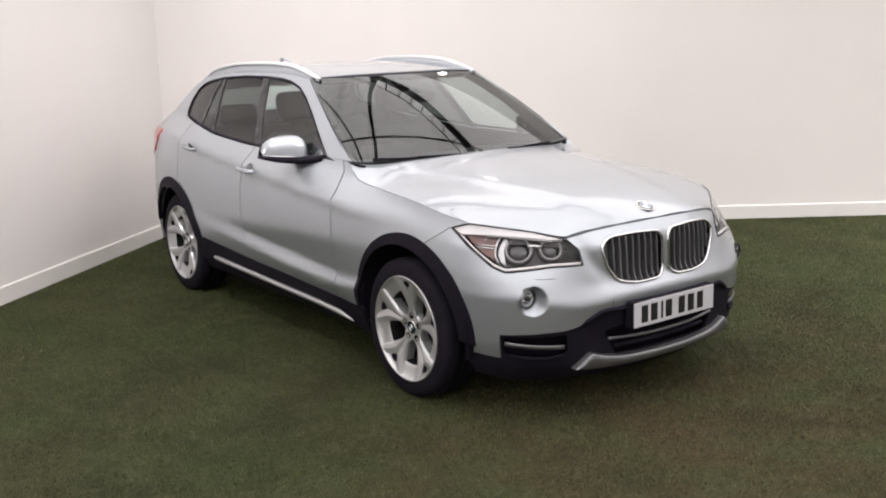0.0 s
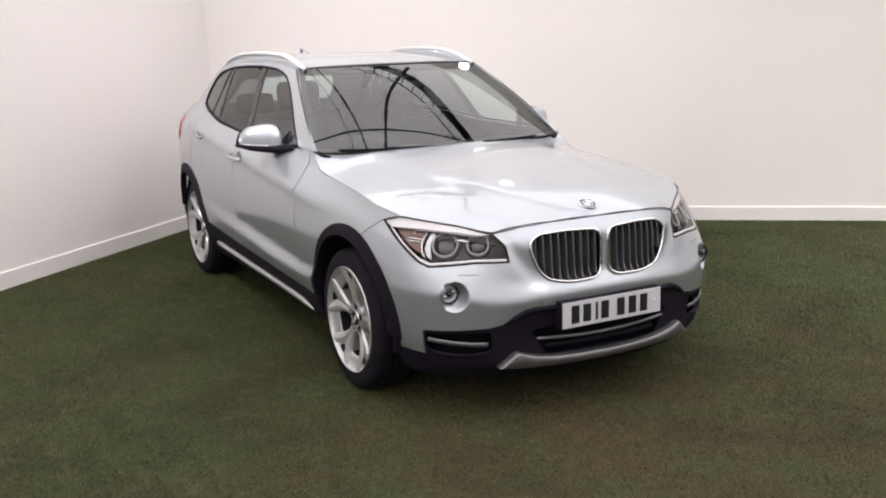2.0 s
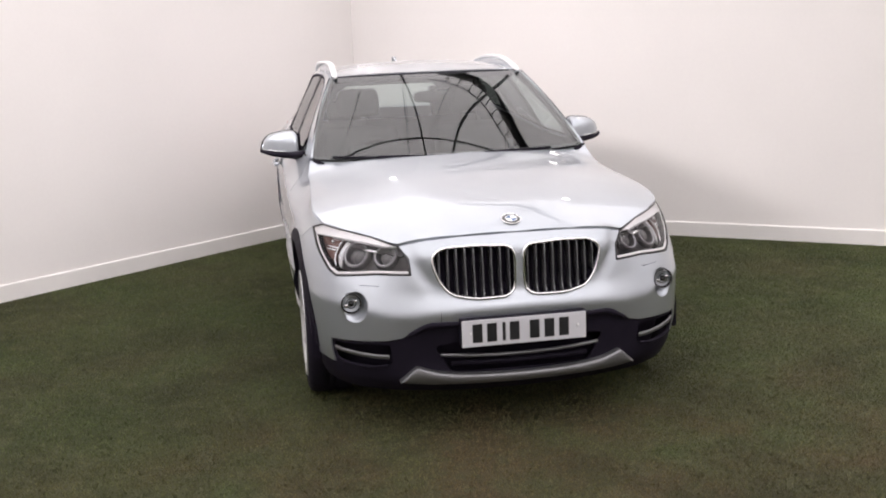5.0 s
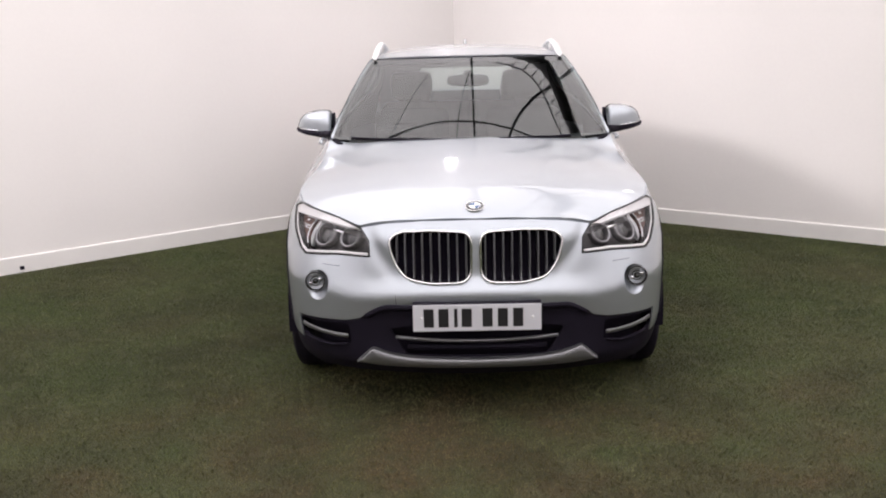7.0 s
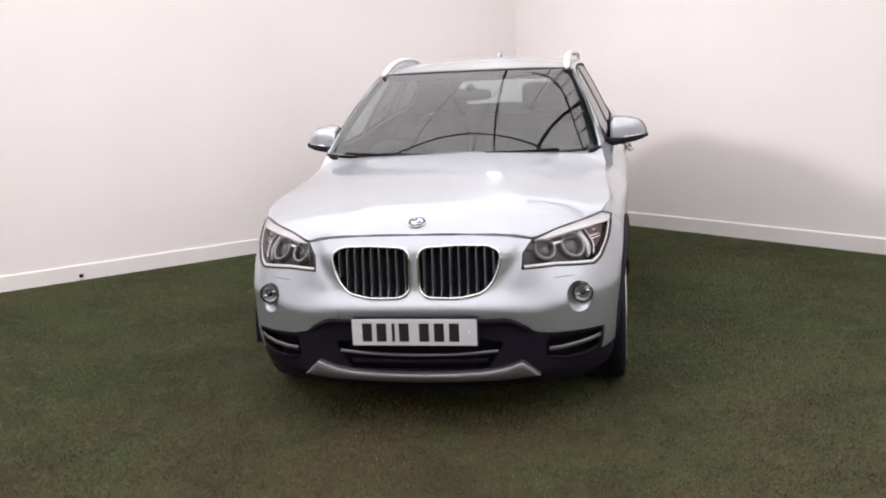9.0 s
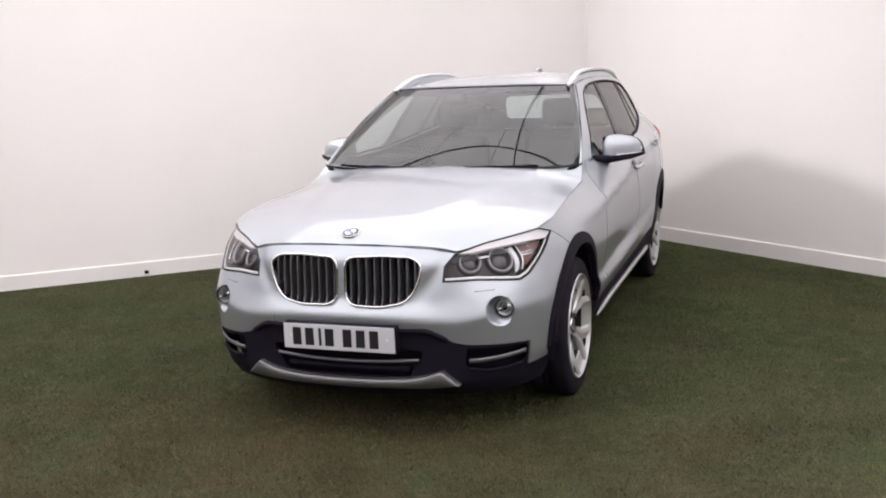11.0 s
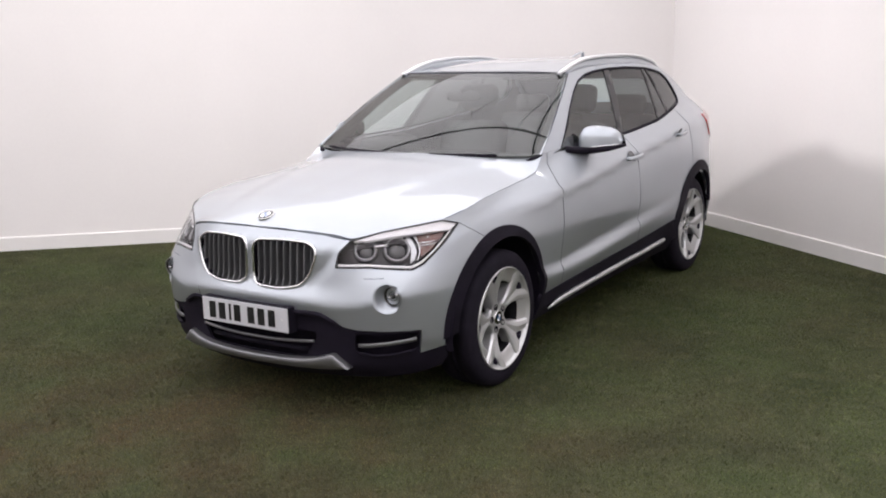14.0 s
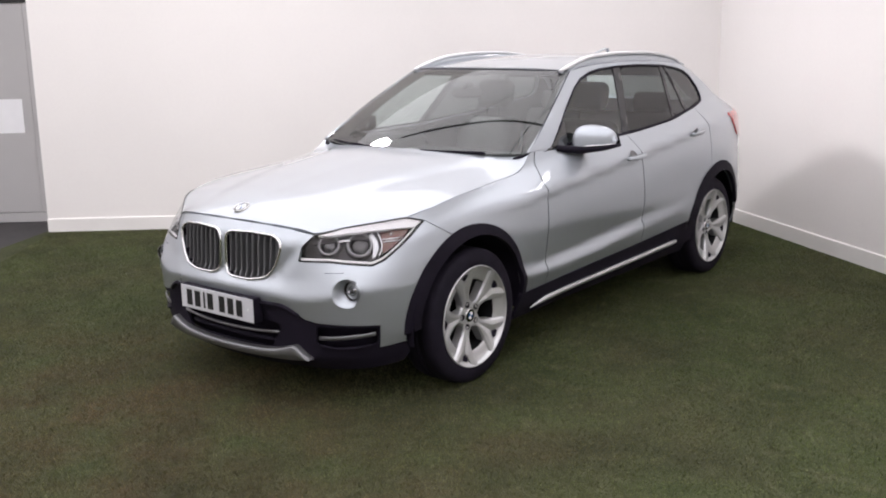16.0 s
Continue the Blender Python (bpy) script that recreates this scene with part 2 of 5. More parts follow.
def sweep(name, path, profile, mat, parent, up=(0, 0, 1), closed=False, scale=None, label="", smooth=True):
    """A profile of (across, up) carried along a path of points."""
    path, profile = np.asarray(path, float), np.asarray(profile, float)
    n, k = len(path), len(profile)
    if closed:
        tan = np.roll(path, -1, 0) - np.roll(path, 1, 0)
    else:
        tan = np.gradient(path, axis=0)
    tan /= np.linalg.norm(tan, axis=1)[:, None]
    upv = np.broadcast_to(np.asarray(up, float), path.shape)
    side = np.cross(tan, upv)
    side /= np.maximum(np.linalg.norm(side, axis=1), 1e-9)[:, None]
    top = np.cross(side, tan)
    sc = np.ones(n) if scale is None else np.asarray(scale, float)
    verts = (path[:, None] + (side[:, None] * profile[None, :, :1] + top[:, None] * profile[None, :, 1:]) * sc[:, None, None]).reshape(-1, 3)
    faces = []
    for i in range(n if closed else n - 1):
        j = (i + 1) % n
        faces += [(i * k + a, i * k + (a + 1) % k, j * k + (a + 1) % k, j * k + a) for a in range(k)]
    if not closed:
        faces += [tuple(range(k))[::-1], tuple((n - 1) * k + a for a in range(k))]
    return link_mesh(name, verts, faces, mat, parent, label, smooth)


def ring_profile(w, h, n=10, power=2.6):
    t = np.linspace(0, 2 * np.pi, n, endpoint=False)
    c, s = np.cos(t), np.sin(t)
    return np.stack([w / 2 * np.sign(c) * np.abs(c) ** (2 / power), h / 2 * np.sign(s) * np.abs(s) ** (2 / power)], 1)


def lathe(name, profile, mat, parent, n=64, label="", axis="X", start=0.0, end=2 * np.pi):
    """A profile of (radius, along) turned about the x axis."""
    whole = abs(end - start) > 6.28
    t = np.linspace(start, end, n, endpoint=not whole)
    p = np.asarray(profile, float)
    verts = [(a, r * math.cos(u), r * math.sin(u)) for u in t for r, a in p]
    k = len(p)
    faces = []
    for i in range(n if whole else n - 1):
        j = (i + 1) % n
        faces += [(i * k + a, i * k + a + 1, j * k + a + 1, j * k + a) for a in range(k - 1)]
    return link_mesh(name, verts, faces, mat, parent, label)


def block(x0, x1, y0, y1, z0, z1, bevel=0.0, segments=2):
    bm = bmesh.new()
    bmesh.ops.create_cube(bm, size=1)
    bmesh.ops.transform(bm, matrix=Matrix.Translation(((x0 + x1) / 2, (y0 + y1) / 2, (z0 + z1) / 2)) @ Matrix.Diagonal((x1 - x0, y1 - y0, z1 - z0, 1)), verts=bm.verts)
    if bevel:
        bmesh.ops.bevel(bm, geom=bm.edges[:], offset=bevel, segments=segments, affect="EDGES", profile=0.5)
    return bm


def super_shape(name, centre, half, mat, parent, power=2.6, n=28, m=16, shape=None, label=""):
    verts, faces = [], []
    for j in range(m + 1):
        b = math.pi * (j / m - .5)
        for i in range(n):
            a = 2 * math.pi * i / n
            q = np.array([math.copysign(abs(math.cos(b)) ** (2 / power), 1) * math.copysign(abs(math.cos(a)) ** (2 / power), math.cos(a)),
                          math.copysign(abs(math.cos(b)) ** (2 / power), 1) * math.copysign(abs(math.sin(a)) ** (2 / power), math.sin(a)),
                          math.copysign(abs(math.sin(b)) ** (2 / power), math.sin(b))])
            if shape:
                q = shape(q)
            verts.append(np.asarray(centre) + q * half)
    for j in range(m):
        faces += [(j * n + i, j * n + (i + 1) % n, (j + 1) * n + (i + 1) % n, (j + 1) * n + i) for i in range(n)]
    return link_mesh(name, verts, faces, mat, parent, label)


# ---- the room ----
WALL = material("white_wall_paint", (0.80, 0.768, 0.752), rough=0.7, vary=0.045, vary_scale=0.9, fine=0.008, fine_scale=40, bump=0.012, bump_scale=90)
SKIRT = material("white_gloss_paint", (0.80, 0.775, 0.755), rough=0.35, vary=0.06, vary_scale=3)
CEIL = material("light_ceiling", (0.75, 0.74, 0.74), rough=0.8, vary=0.05, vary_scale=1.2)
CEIL.node_tree.nodes["Principled BSDF"].inputs["Emission Color"].default_value = (1.0, 0.98, 0.985, 1)
CEIL.node_tree.nodes["Principled BSDF"].inputs["Emission Strength"].default_value = CEILING_GLOW
BEAM = material("dark_cable", (0.015, 0.015, 0.016), rough=0.6)
CONCRETE = material("dark_carpet", (0.035, 0.032, 0.033), rough=0.9, vary=0.3, vary_scale=5, bump=0.2, bump_scale=200)
DOOR = material("grey_door_paint", (0.44, 0.43, 0.43), rough=0.5, vary=0.06, vary_scale=2)
BACK = material("far_wall_paint", (0.84, 0.82, 0.81), rough=0.75, vary=0.08, vary_scale=0.8)
CORNER = Vector((-0.085, 4.805, 0.0))
WALL_A, WALL_B = 41.37, -37.13   # headings of the two walls, from the corner's far end
ROOM, WALL_TOP = 7.8, 3.4


def turf_material(name, low, high):
    m = bpy.data.materials.new(name)
    m.use_nodes = True
    nodes, links = m.node_tree.nodes, m.node_tree.links
    b = nodes["Principled BSDF"]
    b.inputs["Roughness"].default_value = 0.9
    b.inputs["Specular IOR Level"].default_value = 0.2
    where = nodes.new("ShaderNodeTexCoord")

    def field(scale, detail, lo, hi, squeeze=None):
        n = nodes.new("ShaderNodeTexNoise")
        n.inputs["Scale"].default_value, n.inputs["Detail"].default_value = scale, detail
        r = nodes.new("ShaderNodeMapRange")
        r.inputs["From Min"].default_value, r.inputs["From Max"].default_value = lo, hi
        links.new(where.outputs["Object"], n.inputs["Vector"])
        links.new(n.outputs["Fac"], r.inputs["Value"])
        return r.outputs["Result"]

    def blend(fac, a, b_, mode="MIX"):
        k = nodes.new("ShaderNodeMix")
        k.data_type, k.blend_type = "RGBA", mode
        links.new(fac, k.inputs["Factor"])
        for key, val in (("A", a), ("B", b_)):
            if isinstance(val, tuple):
                k.inputs[key].default_value = (*val, 1)
            else:
                links.new(val, k.inputs[key])
        return k.outputs["Result"]

    # a browner patch with a ragged edge in front of the car
    apart = nodes.new("ShaderNodeVectorMath")
    apart.operation = "DISTANCE"
    flat = nodes.new("ShaderNodeMapping")
    flat.inputs["Scale"].default_value = (0.62, 1.0, 1.0)
    apart.inputs[1].default_value = (0.05, -1.75, 0.0)
    links.new(where.outputs["Object"], flat.inputs["Vector"])
    links.new(flat.outputs["Vector"], apart.inputs[0])
    ragged = nodes.new("ShaderNodeMath")
    ragged.operation = "MULTIPLY_ADD"
    ragged.inputs[1].default_value = 1.6
    links.new(field(1.3, 6, 0.0, 1.0), ragged.inputs[0])
    links.new(apart.outputs["Value"], ragged.inputs[2])
    brown_front = nodes.new("ShaderNodeMapRange")
    brown_front.inputs["From Min"].default_value, brown_front.inputs["From Max"].default_value = 2.8, 1.6
    links.new(ragged.outputs[0], brown_front.inputs["Value"])
    c = blend(field(0.9, 4, 0.40, 0.60), (0.034, 0.046, 0.0160), (0.049, 0.049, 0.0235))
    c = blend(brown_front.outputs["Result"], c, (0.070, 0.053, 0.028))
    c = blend(field(2.2, 6, 0.40, 0.70), c, (0.052, 0.063, 0.0260))
    c = blend(field(1.6, 5, 0.45, 0.76), c, (0.027, 0.029, 0.0135))
    c = blend(field(8.0, 7, 0.52, 0.80), c, (0.070, 0.072, 0.038))
    c = blend(field(23.0, 8, 0.50, 0.92), c, (0.022, 0.028, 0.007))
    c = blend(field(220.0, 3, 0.52, 0.82), c, (0.110, 0.108, 0.050))
    island, span, shade = nodes.new("ShaderNodeNewGeometry"), nodes.new("ShaderNodeMapRange"), nodes.new("ShaderNodeMix")
    span.inputs["To Min"].default_value, span.inputs["To Max"].default_value = low, high
    shade.data_type, shade.blend_type = "RGBA", "MULTIPLY"
    shade.inputs["Factor"].default_value = 1.0
    links.new(island.outputs["Random Per Island"], span.inputs["Value"])
    links.new(c, shade.inputs["A"])
    links.new(span.outputs["Result"], shade.inputs["B"])
    links.new(shade.outputs["Result"], b.inputs["Base Color"])
    n = nodes.new("ShaderNodeTexNoise")
    n.inputs["Scale"].default_value, n.inputs["Detail"].default_value = 160, 5
    links.new(where.outputs["Object"], n.inputs["Vector"])
    relief = nodes.new("ShaderNodeBump")
    relief.inputs["Strength"].default_value, relief.inputs["Distance"].default_value = 0.8, 0.02
    links.new(n.outputs["Fac"], relief.inputs["Height"])
    links.new(relief.outputs["Normal"], b.inputs["Normal"])
    return m


def upright(name, heading, x0, x1, z1, mat, y0=0.0, y1=0.12, z0=0.0, at=CORNER, bevel=0.0, label="", category="", kind="structure"):
    ob = part(name, block(x0, x1, y0, y1, z0, z1, bevel), mat, smooth=False)
    ob.matrix_world = Matrix.Translation(at) @ Matrix.Rotation(radians(heading), 4, "Z")
    return tagged(ob, label, category, kind=kind)


def skirting(name, heading, x0, x1):
    """A skirting board with a chamfered top edge."""
    bm = bmesh.new()
    prof = [(0.0, 0.0), (-0.014, 0.0), (-0.014, 0.108), (-0.0130, 0.113), (-0.010, 0.1165), (-0.006, 0.118), (0.0, 0.118)]
    ends = [[bm.verts.new((x, y, z)) for y, z in prof] for x in (x0, x1)]
    for i in range(len(prof)):
        j = (i + 1) % len(prof)
        bm.faces.new((ends[0][i], ends[0][j], ends[1][j], ends[1][i]))
    bm.faces.new(ends[0][::-1])
    bm.faces.new(ends[1])
    bmesh.ops.recalc_face_normals(bm, faces=bm.faces[:])
    ob = part(name, bm, SKIRT, smooth=False)
    ob.matrix_world = Matrix.Translation(CORNER) @ Matrix.Rotation(radians(heading), 4, "Z")
    return tagged(ob, "white painted skirting board along the showroom wall", "skirting board", kind="structure")


upright("wall_west", WALL_A, -5.943, 0.0, WALL_TOP, WALL, label="plain white painted showroom wall", category="wall")
upright("wall_east", WALL_B, 0.0, 9.6, WALL_TOP, WALL, label="plain white painted showroom wall with soft shadows", category="wall")
skirting("baseboard_west", WALL_A, -5.943, -0.001)
skirting("baseboard_east", WALL_B, 0.02, 9.6)
upright("wall_end", WALL_A, -5.943, -5.85, WALL_TOP, WALL, y0=0.121, y1=0.66, label="white painted return at the wall's end", category="wall")
upright("wall_door", WALL_A, -11.5, -5.95, WALL_TOP, BACK, y0=0.66, y1=0.78, label="grey wall behind the doorway", category="wall")


def door_leaf():
    thing = tagged(part("door_1", block(-7.30, -6.192, 0.600, 0.640, 0.080, 1.985, 0.004), DOOR, smooth=False),
                   "plain grey painted door with a paper notice", "door", kind="structure")
    thing.matrix_world = Matrix.Translation(CORNER) @ Matrix.Rotation(radians(WALL_A), 4, "Z")
    for name, box in (("door_jamb", (-6.189, -5.945, 0.592, 0.655, 0.078, 1.985)), ("door_head", (-7.35, -5.945, 0.585, 0.655, 1.990, 2.12)), ("threshold", (-7.35, -5.945, 0.590, 0.650, -0.012, 0.074))):
        part(name, block(*box, 0.003), DOOR if name != "door_head" else GLOSS_BLACK, thing, smooth=False)
    return thing


door_leaf()
notice = part("paper_notice", block(-6.80, -6.278, 0.5955, 0.5985, 0.82, 1.132), PAPER, smooth=False)
notice.matrix_world = Matrix.Translation(CORNER) @ Matrix.Rotation(radians(WALL_A), 4, "Z")
tagged(notice, "blank white paper notice stuck on the grey door", "notice")

# unseen walls, added to close the hall and throw light back
for name, box in (("wall_south", (-13, 13, -13.12, -13.0, -0.012, ROOM)), ("wall_north", (-13, 13, 12.0, 12.12, -0.012, ROOM)), ("wall_far_left", (-13.12, -13, -13, 12, -0.012, ROOM)), ("wall_far_right", (13, 13.12, -13, 12, -0.012, ROOM))):
    tagged(part(name, block(*box), BACK, smooth=False), "unseen light grey wall added to close the hall and return light", "wall", kind="structure")
tagged(part("ceiling", block(-13.1, 13.1, -13.1, 12.1, ROOM, ROOM + 0.1), CEIL, smooth=False), "luminous white roof high over the showroom", "ceiling", kind="structure")
tagged(part("floor", block(-13.1, 13.1, -13.1, 12.1, -0.15, -0.012), CONCRETE, smooth=False), "dark carpeted floor beyond the turf", "floor", kind="structure")


def turf():
    a = Vector((math.cos(radians(WALL_A)), math.sin(radians(WALL_A)), 0))
    b = Vector((math.cos(radians(WALL_B)), math.sin(radians(WALL_B)), 0))
    rim = [CORNER, CORNER - a * 5.97, Vector((-4.16, 0.16, 0)), Vector((-3.2, -1.6, 0)), Vector((-7.5, -13.0, 0)), Vector((7.55, -13.0, 0)), CORNER + b * 9.58]
    bm = bmesh.new()
    top = [bm.verts.new(p) for p in rim]
    low = [bm.verts.new(p - Vector((0, 0, 0.0115))) for p in rim]
    bm.faces.new(top)
    for i in range(len(rim)):
        j = (i + 1) % len(rim)
        bm.faces.new((top[i], low[i], low[j], top[j]))
    bmesh.ops.recalc_face_normals(bm, faces=bm.faces[:])
    tagged(part("ground", bm, TURF, smooth=False), "dark green artificial turf with brownish patches", "turf", kind="structure")


def turf_pile(count=1100000):
    """Short leaning blades over the stretch of turf that can be seen."""
    rng = np.random.default_rng(5)
    p = np.stack([rng.uniform(-6.4, 6.6, count), rng.uniform(-3.4, 4.75, count)], 1)
    a = np.array((math.cos(radians(WALL_A)), math.sin(radians(WALL_A))))
    b = np.array((math.cos(radians(WALL_B)), math.sin(radians(WALL_B))))
    rel = p - np.array(CORNER[:2])
    off_west, off_east = rel @ np.array((-a[1], a[0])), rel @ np.array((-b[1], b[0]))
    along = rel @ a
    keep = (off_west < -.03) & (off_east < -.03) & (along > -5.9)
    p = p[keep]
    n = len(p)
    turn, lean, high = rng.uniform(0, 2 * np.pi, n), rng.uniform(.2, 1.0, n), rng.uniform(.007, .014, n)
    wide = rng.uniform(.0016, .0034, n)
    side = np.stack([np.cos(turn), np.sin(turn), 0 * turn], 1) * wide[:, None]
    tip_turn = rng.uniform(0, 2 * np.pi, n)
    base = np.stack([p[:, 0], p[:, 1], np.full(n, -.001)], 1)
    tip = base + np.stack([np.cos(tip_turn) * lean * high, np.sin(tip_turn) * lean * high, high], 1)
    verts = np.stack([base - side, base + side, tip], 1).reshape(-1, 3)
    me = bpy.data.meshes.new("turf_pile")
    me.vertices.add(3 * n)
    me.vertices.foreach_set("co", verts.ravel().astype(np.float32))
    me.loops.add(3 * n)
    me.loops.foreach_set("vertex_index", np.arange(3 * n, dtype=np.int32))
    me.polygons.add(n)
    me.polygons.foreach_set("loop_start", np.arange(0, 3 * n, 3, dtype=np.int32))
    me.update(calc_edges=True)
    me.materials.append(BLADE)
    tagged(new("turf_pile", me), "short dark green artificial grass blades", "turf", kind="stuff")


TURF, BLADE = turf_material("turf_backing", 1.0, 1.0), turf_material("artificial_grass", 2.08, 2.62)
turf()
turf_pile()

# a small dark clip on the skirting board
clip = part("cable_clip", block(-4.115, -4.085, -0.028, -0.0145, 0.022, 0.048, 0.004), TRIM)
clip.matrix_world = Matrix.Translation(CORNER) @ Matrix.Rotation(radians(WALL_A), 4, "Z")
tagged(clip, "small dark cable clip on the white skirting board", "clip")

# dark steel ribs, braces and ties under the roof, mirrored in the windscreen
def smooth_line(points, n=29):
    """A soft curve through a few points."""
    p = np.asarray(points, float)
    at = np.linspace(0, 1, len(p))
    t = np.linspace(0, 1, n)
    q = np.stack([np.interp(t, at, p[:, k]) for k in range(3)], 1)
    for _ in range(6):
        q[1:-1] = (q[:-2] + 2 * q[1:-1] + q[2:]) / 4
    return [tuple(v) for v in q]


def on_slope(points, level, east, north):
    """Plan points lifted onto a sloping plane."""
    return [(x, y, level + east * x + north * y) for x, y in points]


CHORD = [(.45, 2.70), (.65, 2.54), (.87, 2.31), (1.03, 2.06), (1.18, 1.77), (1.33, 1.44), (1.55, 1.05), (1.8, .6), (2.2, -.1)]
RIB = [(-3.0, 1.3), (-2.6, 1.36), (-2.2, 1.49), (-1.75, 1.68), (-1.25, 1.91), (-.7, 2.10), (-.2, 2.16), (.2, 2.12), (.4, 2.08), (.85, 1.86), (1.4, 1.63), (1.9, 1.42), (2.4, 1.25), (3.0, .95)]
BARS = [(on_slope(CHORD, 6.0, -1, -1), .13, "curved dark steel chord of a roof brace"),
        (on_slope([(x - .11, y - .08) for x, y in CHORD], 6.0, -1, -1), .022, "thin dark inner chord of a roof brace"),
        (on_slope([(1.5, 3.1), (1.36, 2.88), (1.1, 2.47), (.95, 2.03), (.87, 1.5), (.82, 1.1)], 8.0, -1, -1), .06, "dark slanting steel tie below the roof"),
        (on_slope([(.05, 2.9), (.07, 2.5), (.08, 2.0), (.09, 1.6), (.11, 1.15), (.15, .6)], 5.0, -1, -.75), .026, "thin dark steel tie below the roof"),
        ([(x, y, 8.5 - abs(x) - y) for x, y in RIB], .065, "arched dark steel rib of the roof"),
        (on_slope([(.05, 2.7), (-.08, 1.8), (-.18, .8)], 3.48, 0, 0), .011, "thin dark steel tie below the roof"),
        (on_slope([(-1.15, 1.05), (-.8, 1.88), (-.5, 2.6)], 3.48, 0, 0), .011, "thin dark steel tie below the roof")]
for points, w, words in BARS:
    line = smooth_line(points)
    bar = sweep("roof_bar", line, ring_profile(w, w, 8), BEAM, None)
    tagged(bar, words, "roof bar", "roof bars", kind="structure")
    for k in (4, 24):
        x, y, z = line[k]
        sweep("hanger", [(x, y, z), (x, y, (z + ROOM) / 2), (x, y, ROOM + .01)], ring_profile(.006, .006, 6), BEAM, bar, up=(0, 1, 0))
outer, inner = smooth_line(BARS[0][0]), smooth_line(BARS[1][0])
for k in range(2, 28, 2):
    a, b = outer[k], inner[k + 1]
    web = sweep("truss_web", [a, tuple((p + q) / 2 for p, q in zip(a, b)), b], ring_profile(.016, .016, 6), BEAM, None)
    tagged(web, "short dark steel web of a roof brace", "roof bar", "truss webs", kind="structure")


# ---- the car's body as a smooth skin over the plan curve ----
def blur(a, sigma, axis=0):
    n = max(1, int(3 * sigma))
    k = np.exp(-0.5 * (np.arange(-n, n + 1) / max(sigma, 1e-6)) ** 2)
    k /= k.sum()
    pad = [(0, 0)] * a.ndim
    pad[axis] = (n, n)
    a = np.pad(a, pad, mode="reflect", reflect_type="odd")
    return np.apply_along_axis(lambda v: np.convolve(v, k, "valid"), axis, a)


# plan outline of the left half, from the middle of the nose to the middle of the tail
PLAN = np.array([(0, -.855), (.14, -.853), (.27, -.84), (.40, -.812), (.52, -.766), (.63, -.70), (.72, -.62), (.785, -.53), (.828, -.43), (.855, -.31),
                 (.872, -.15), (.882, .05), (.889, .45), (.892, .9), (.892, 1.4), (.892, 2.2), (.888, 2.6), (.866, 2.9), (.826, 3.12), (.762, 3.32),
                 (.665, 3.46), (.50, 3.55), (.28, 3.59), (0, 3.60)])
# profiles: where along the car (index by plan point), then heights and how far the skin stands off the plan outline
STATION = {
    0: [(.18, -.10), (.25, -.03), (.36, -.03), (.47, -.03), (.555, -.002), (.615, -.048), (.79, -.055), (.845, -.10)],
    3: [(.18, -.10), (.25, -.03), (.36, -.03), (.455, -.022), (.540, -.002), (.612, -.038), (.77, -.052), (.835, -.09)],
    4: [(.18, -.09), (.25, -.02), (.36, -.008), (.425, .003), (.500, .010), (.605, -.016), (.74, -.060), (.825, -.11)],
    5: [(.18, -.06), (.25, -.005), (.36, .018), (.45, .024), (.575, .033), (.640, .000), (.74, -.058), (.835, -.13)],
    6: [(.18, -.05), (.25, -.005), (.36, .022), (.45, .027), (.580, .032), (.645, .006), (.74, -.048), (.85, -.12)],
    8: [(.18, -.05), (.25, -.02), (.36, .004), (.46, .008), (.585, .011), (.655, .000), (.76, -.027), (.85, -.075)],
    9: [(.18, -.05), (.25, -.03), (.36, -.010), (.46, -.004), (.56, .000), (.68, -.000), (.78, -.015), (.85, -.045)],
    11: [(.18, -.06), (.28, -.03), (.40, -.008), (.50, .000), (.62, .003), (.75, -.004), (.84, -.035), (.91, -.095)],
    12: [(.18, -.11), (.28, -.06), (.40, -.020), (.445, -.008), (.475, -.028), (.67, -.008), (.845, -.002), (.96, -.128)],
    13: [(.18, -.12), (.28, -.07), (.41, -.022), (.465, -.004), (.497, -.042), (.668, -.008), (.885, .000), (1.06, -.118)],
    14: [(.18, -.12), (.28, -.07), (.42, -.022), (.503, -.003), (.532, -.034), (.640, -.008), (.935, .000), (1.065, -.108)],
    15: [(.18, -.12), (.28, -.07), (.45, -.020), (.560, -.002), (.590, -.009), (.63, -.006), (1.01, .000), (1.11, -.098)],
    16: [(.18, -.06), (.28, -.02), (.45, -.002), (.58, .004), (.72, .004), (.88, -.002), (1.03, -.018), (1.16, -.145)],
    17: [(.22, -.06), (.30, -.02), (.45, .000), (.58, .004), (.72, .002), (.88, -.006), (1.04, -.024), (1.18, -.165)],
    19: [(.25, -.06), (.34, -.02), (.45, .000), (.58, .000), (.72, -.004), (.88, -.012), (1.06, -.030), (1.20, -.150)],
    23: [(.25, -.06), (.34, -.02), (.45, .000), (.60, .000), (.75, -.030), (.88, -.040), (1.05, -.060), (1.20, -.130)],
}
DS, DZ, Z0 = 0.02, 0.01, 0.12


def _plan():
    t = np.linspace(0, len(PLAN) - 1, 1600)
    pts = np.stack([np.interp(t, np.arange(len(PLAN)), PLAN[:, k]) for k in (0, 1)], 1)
    length = np.r_[0, np.cumsum(np.linalg.norm(np.diff(pts, axis=0), axis=1))]
    s = np.arange(0, length[-1], DS)
    pts = np.stack([np.interp(s, length, pts[:, k]) for k in (0, 1)], 1)
    both = np.concatenate([pts[:0:-1] * (-1, 1), pts])
    both = np.stack([blur(both[:, 0], 4), blur(both[:, 1], 4)], 1)
    return s, both[len(pts) - 1:], np.interp(np.linalg.norm(PLAN[:, None] - pts[None], axis=2).argmin(1), np.arange(len(s)), s)


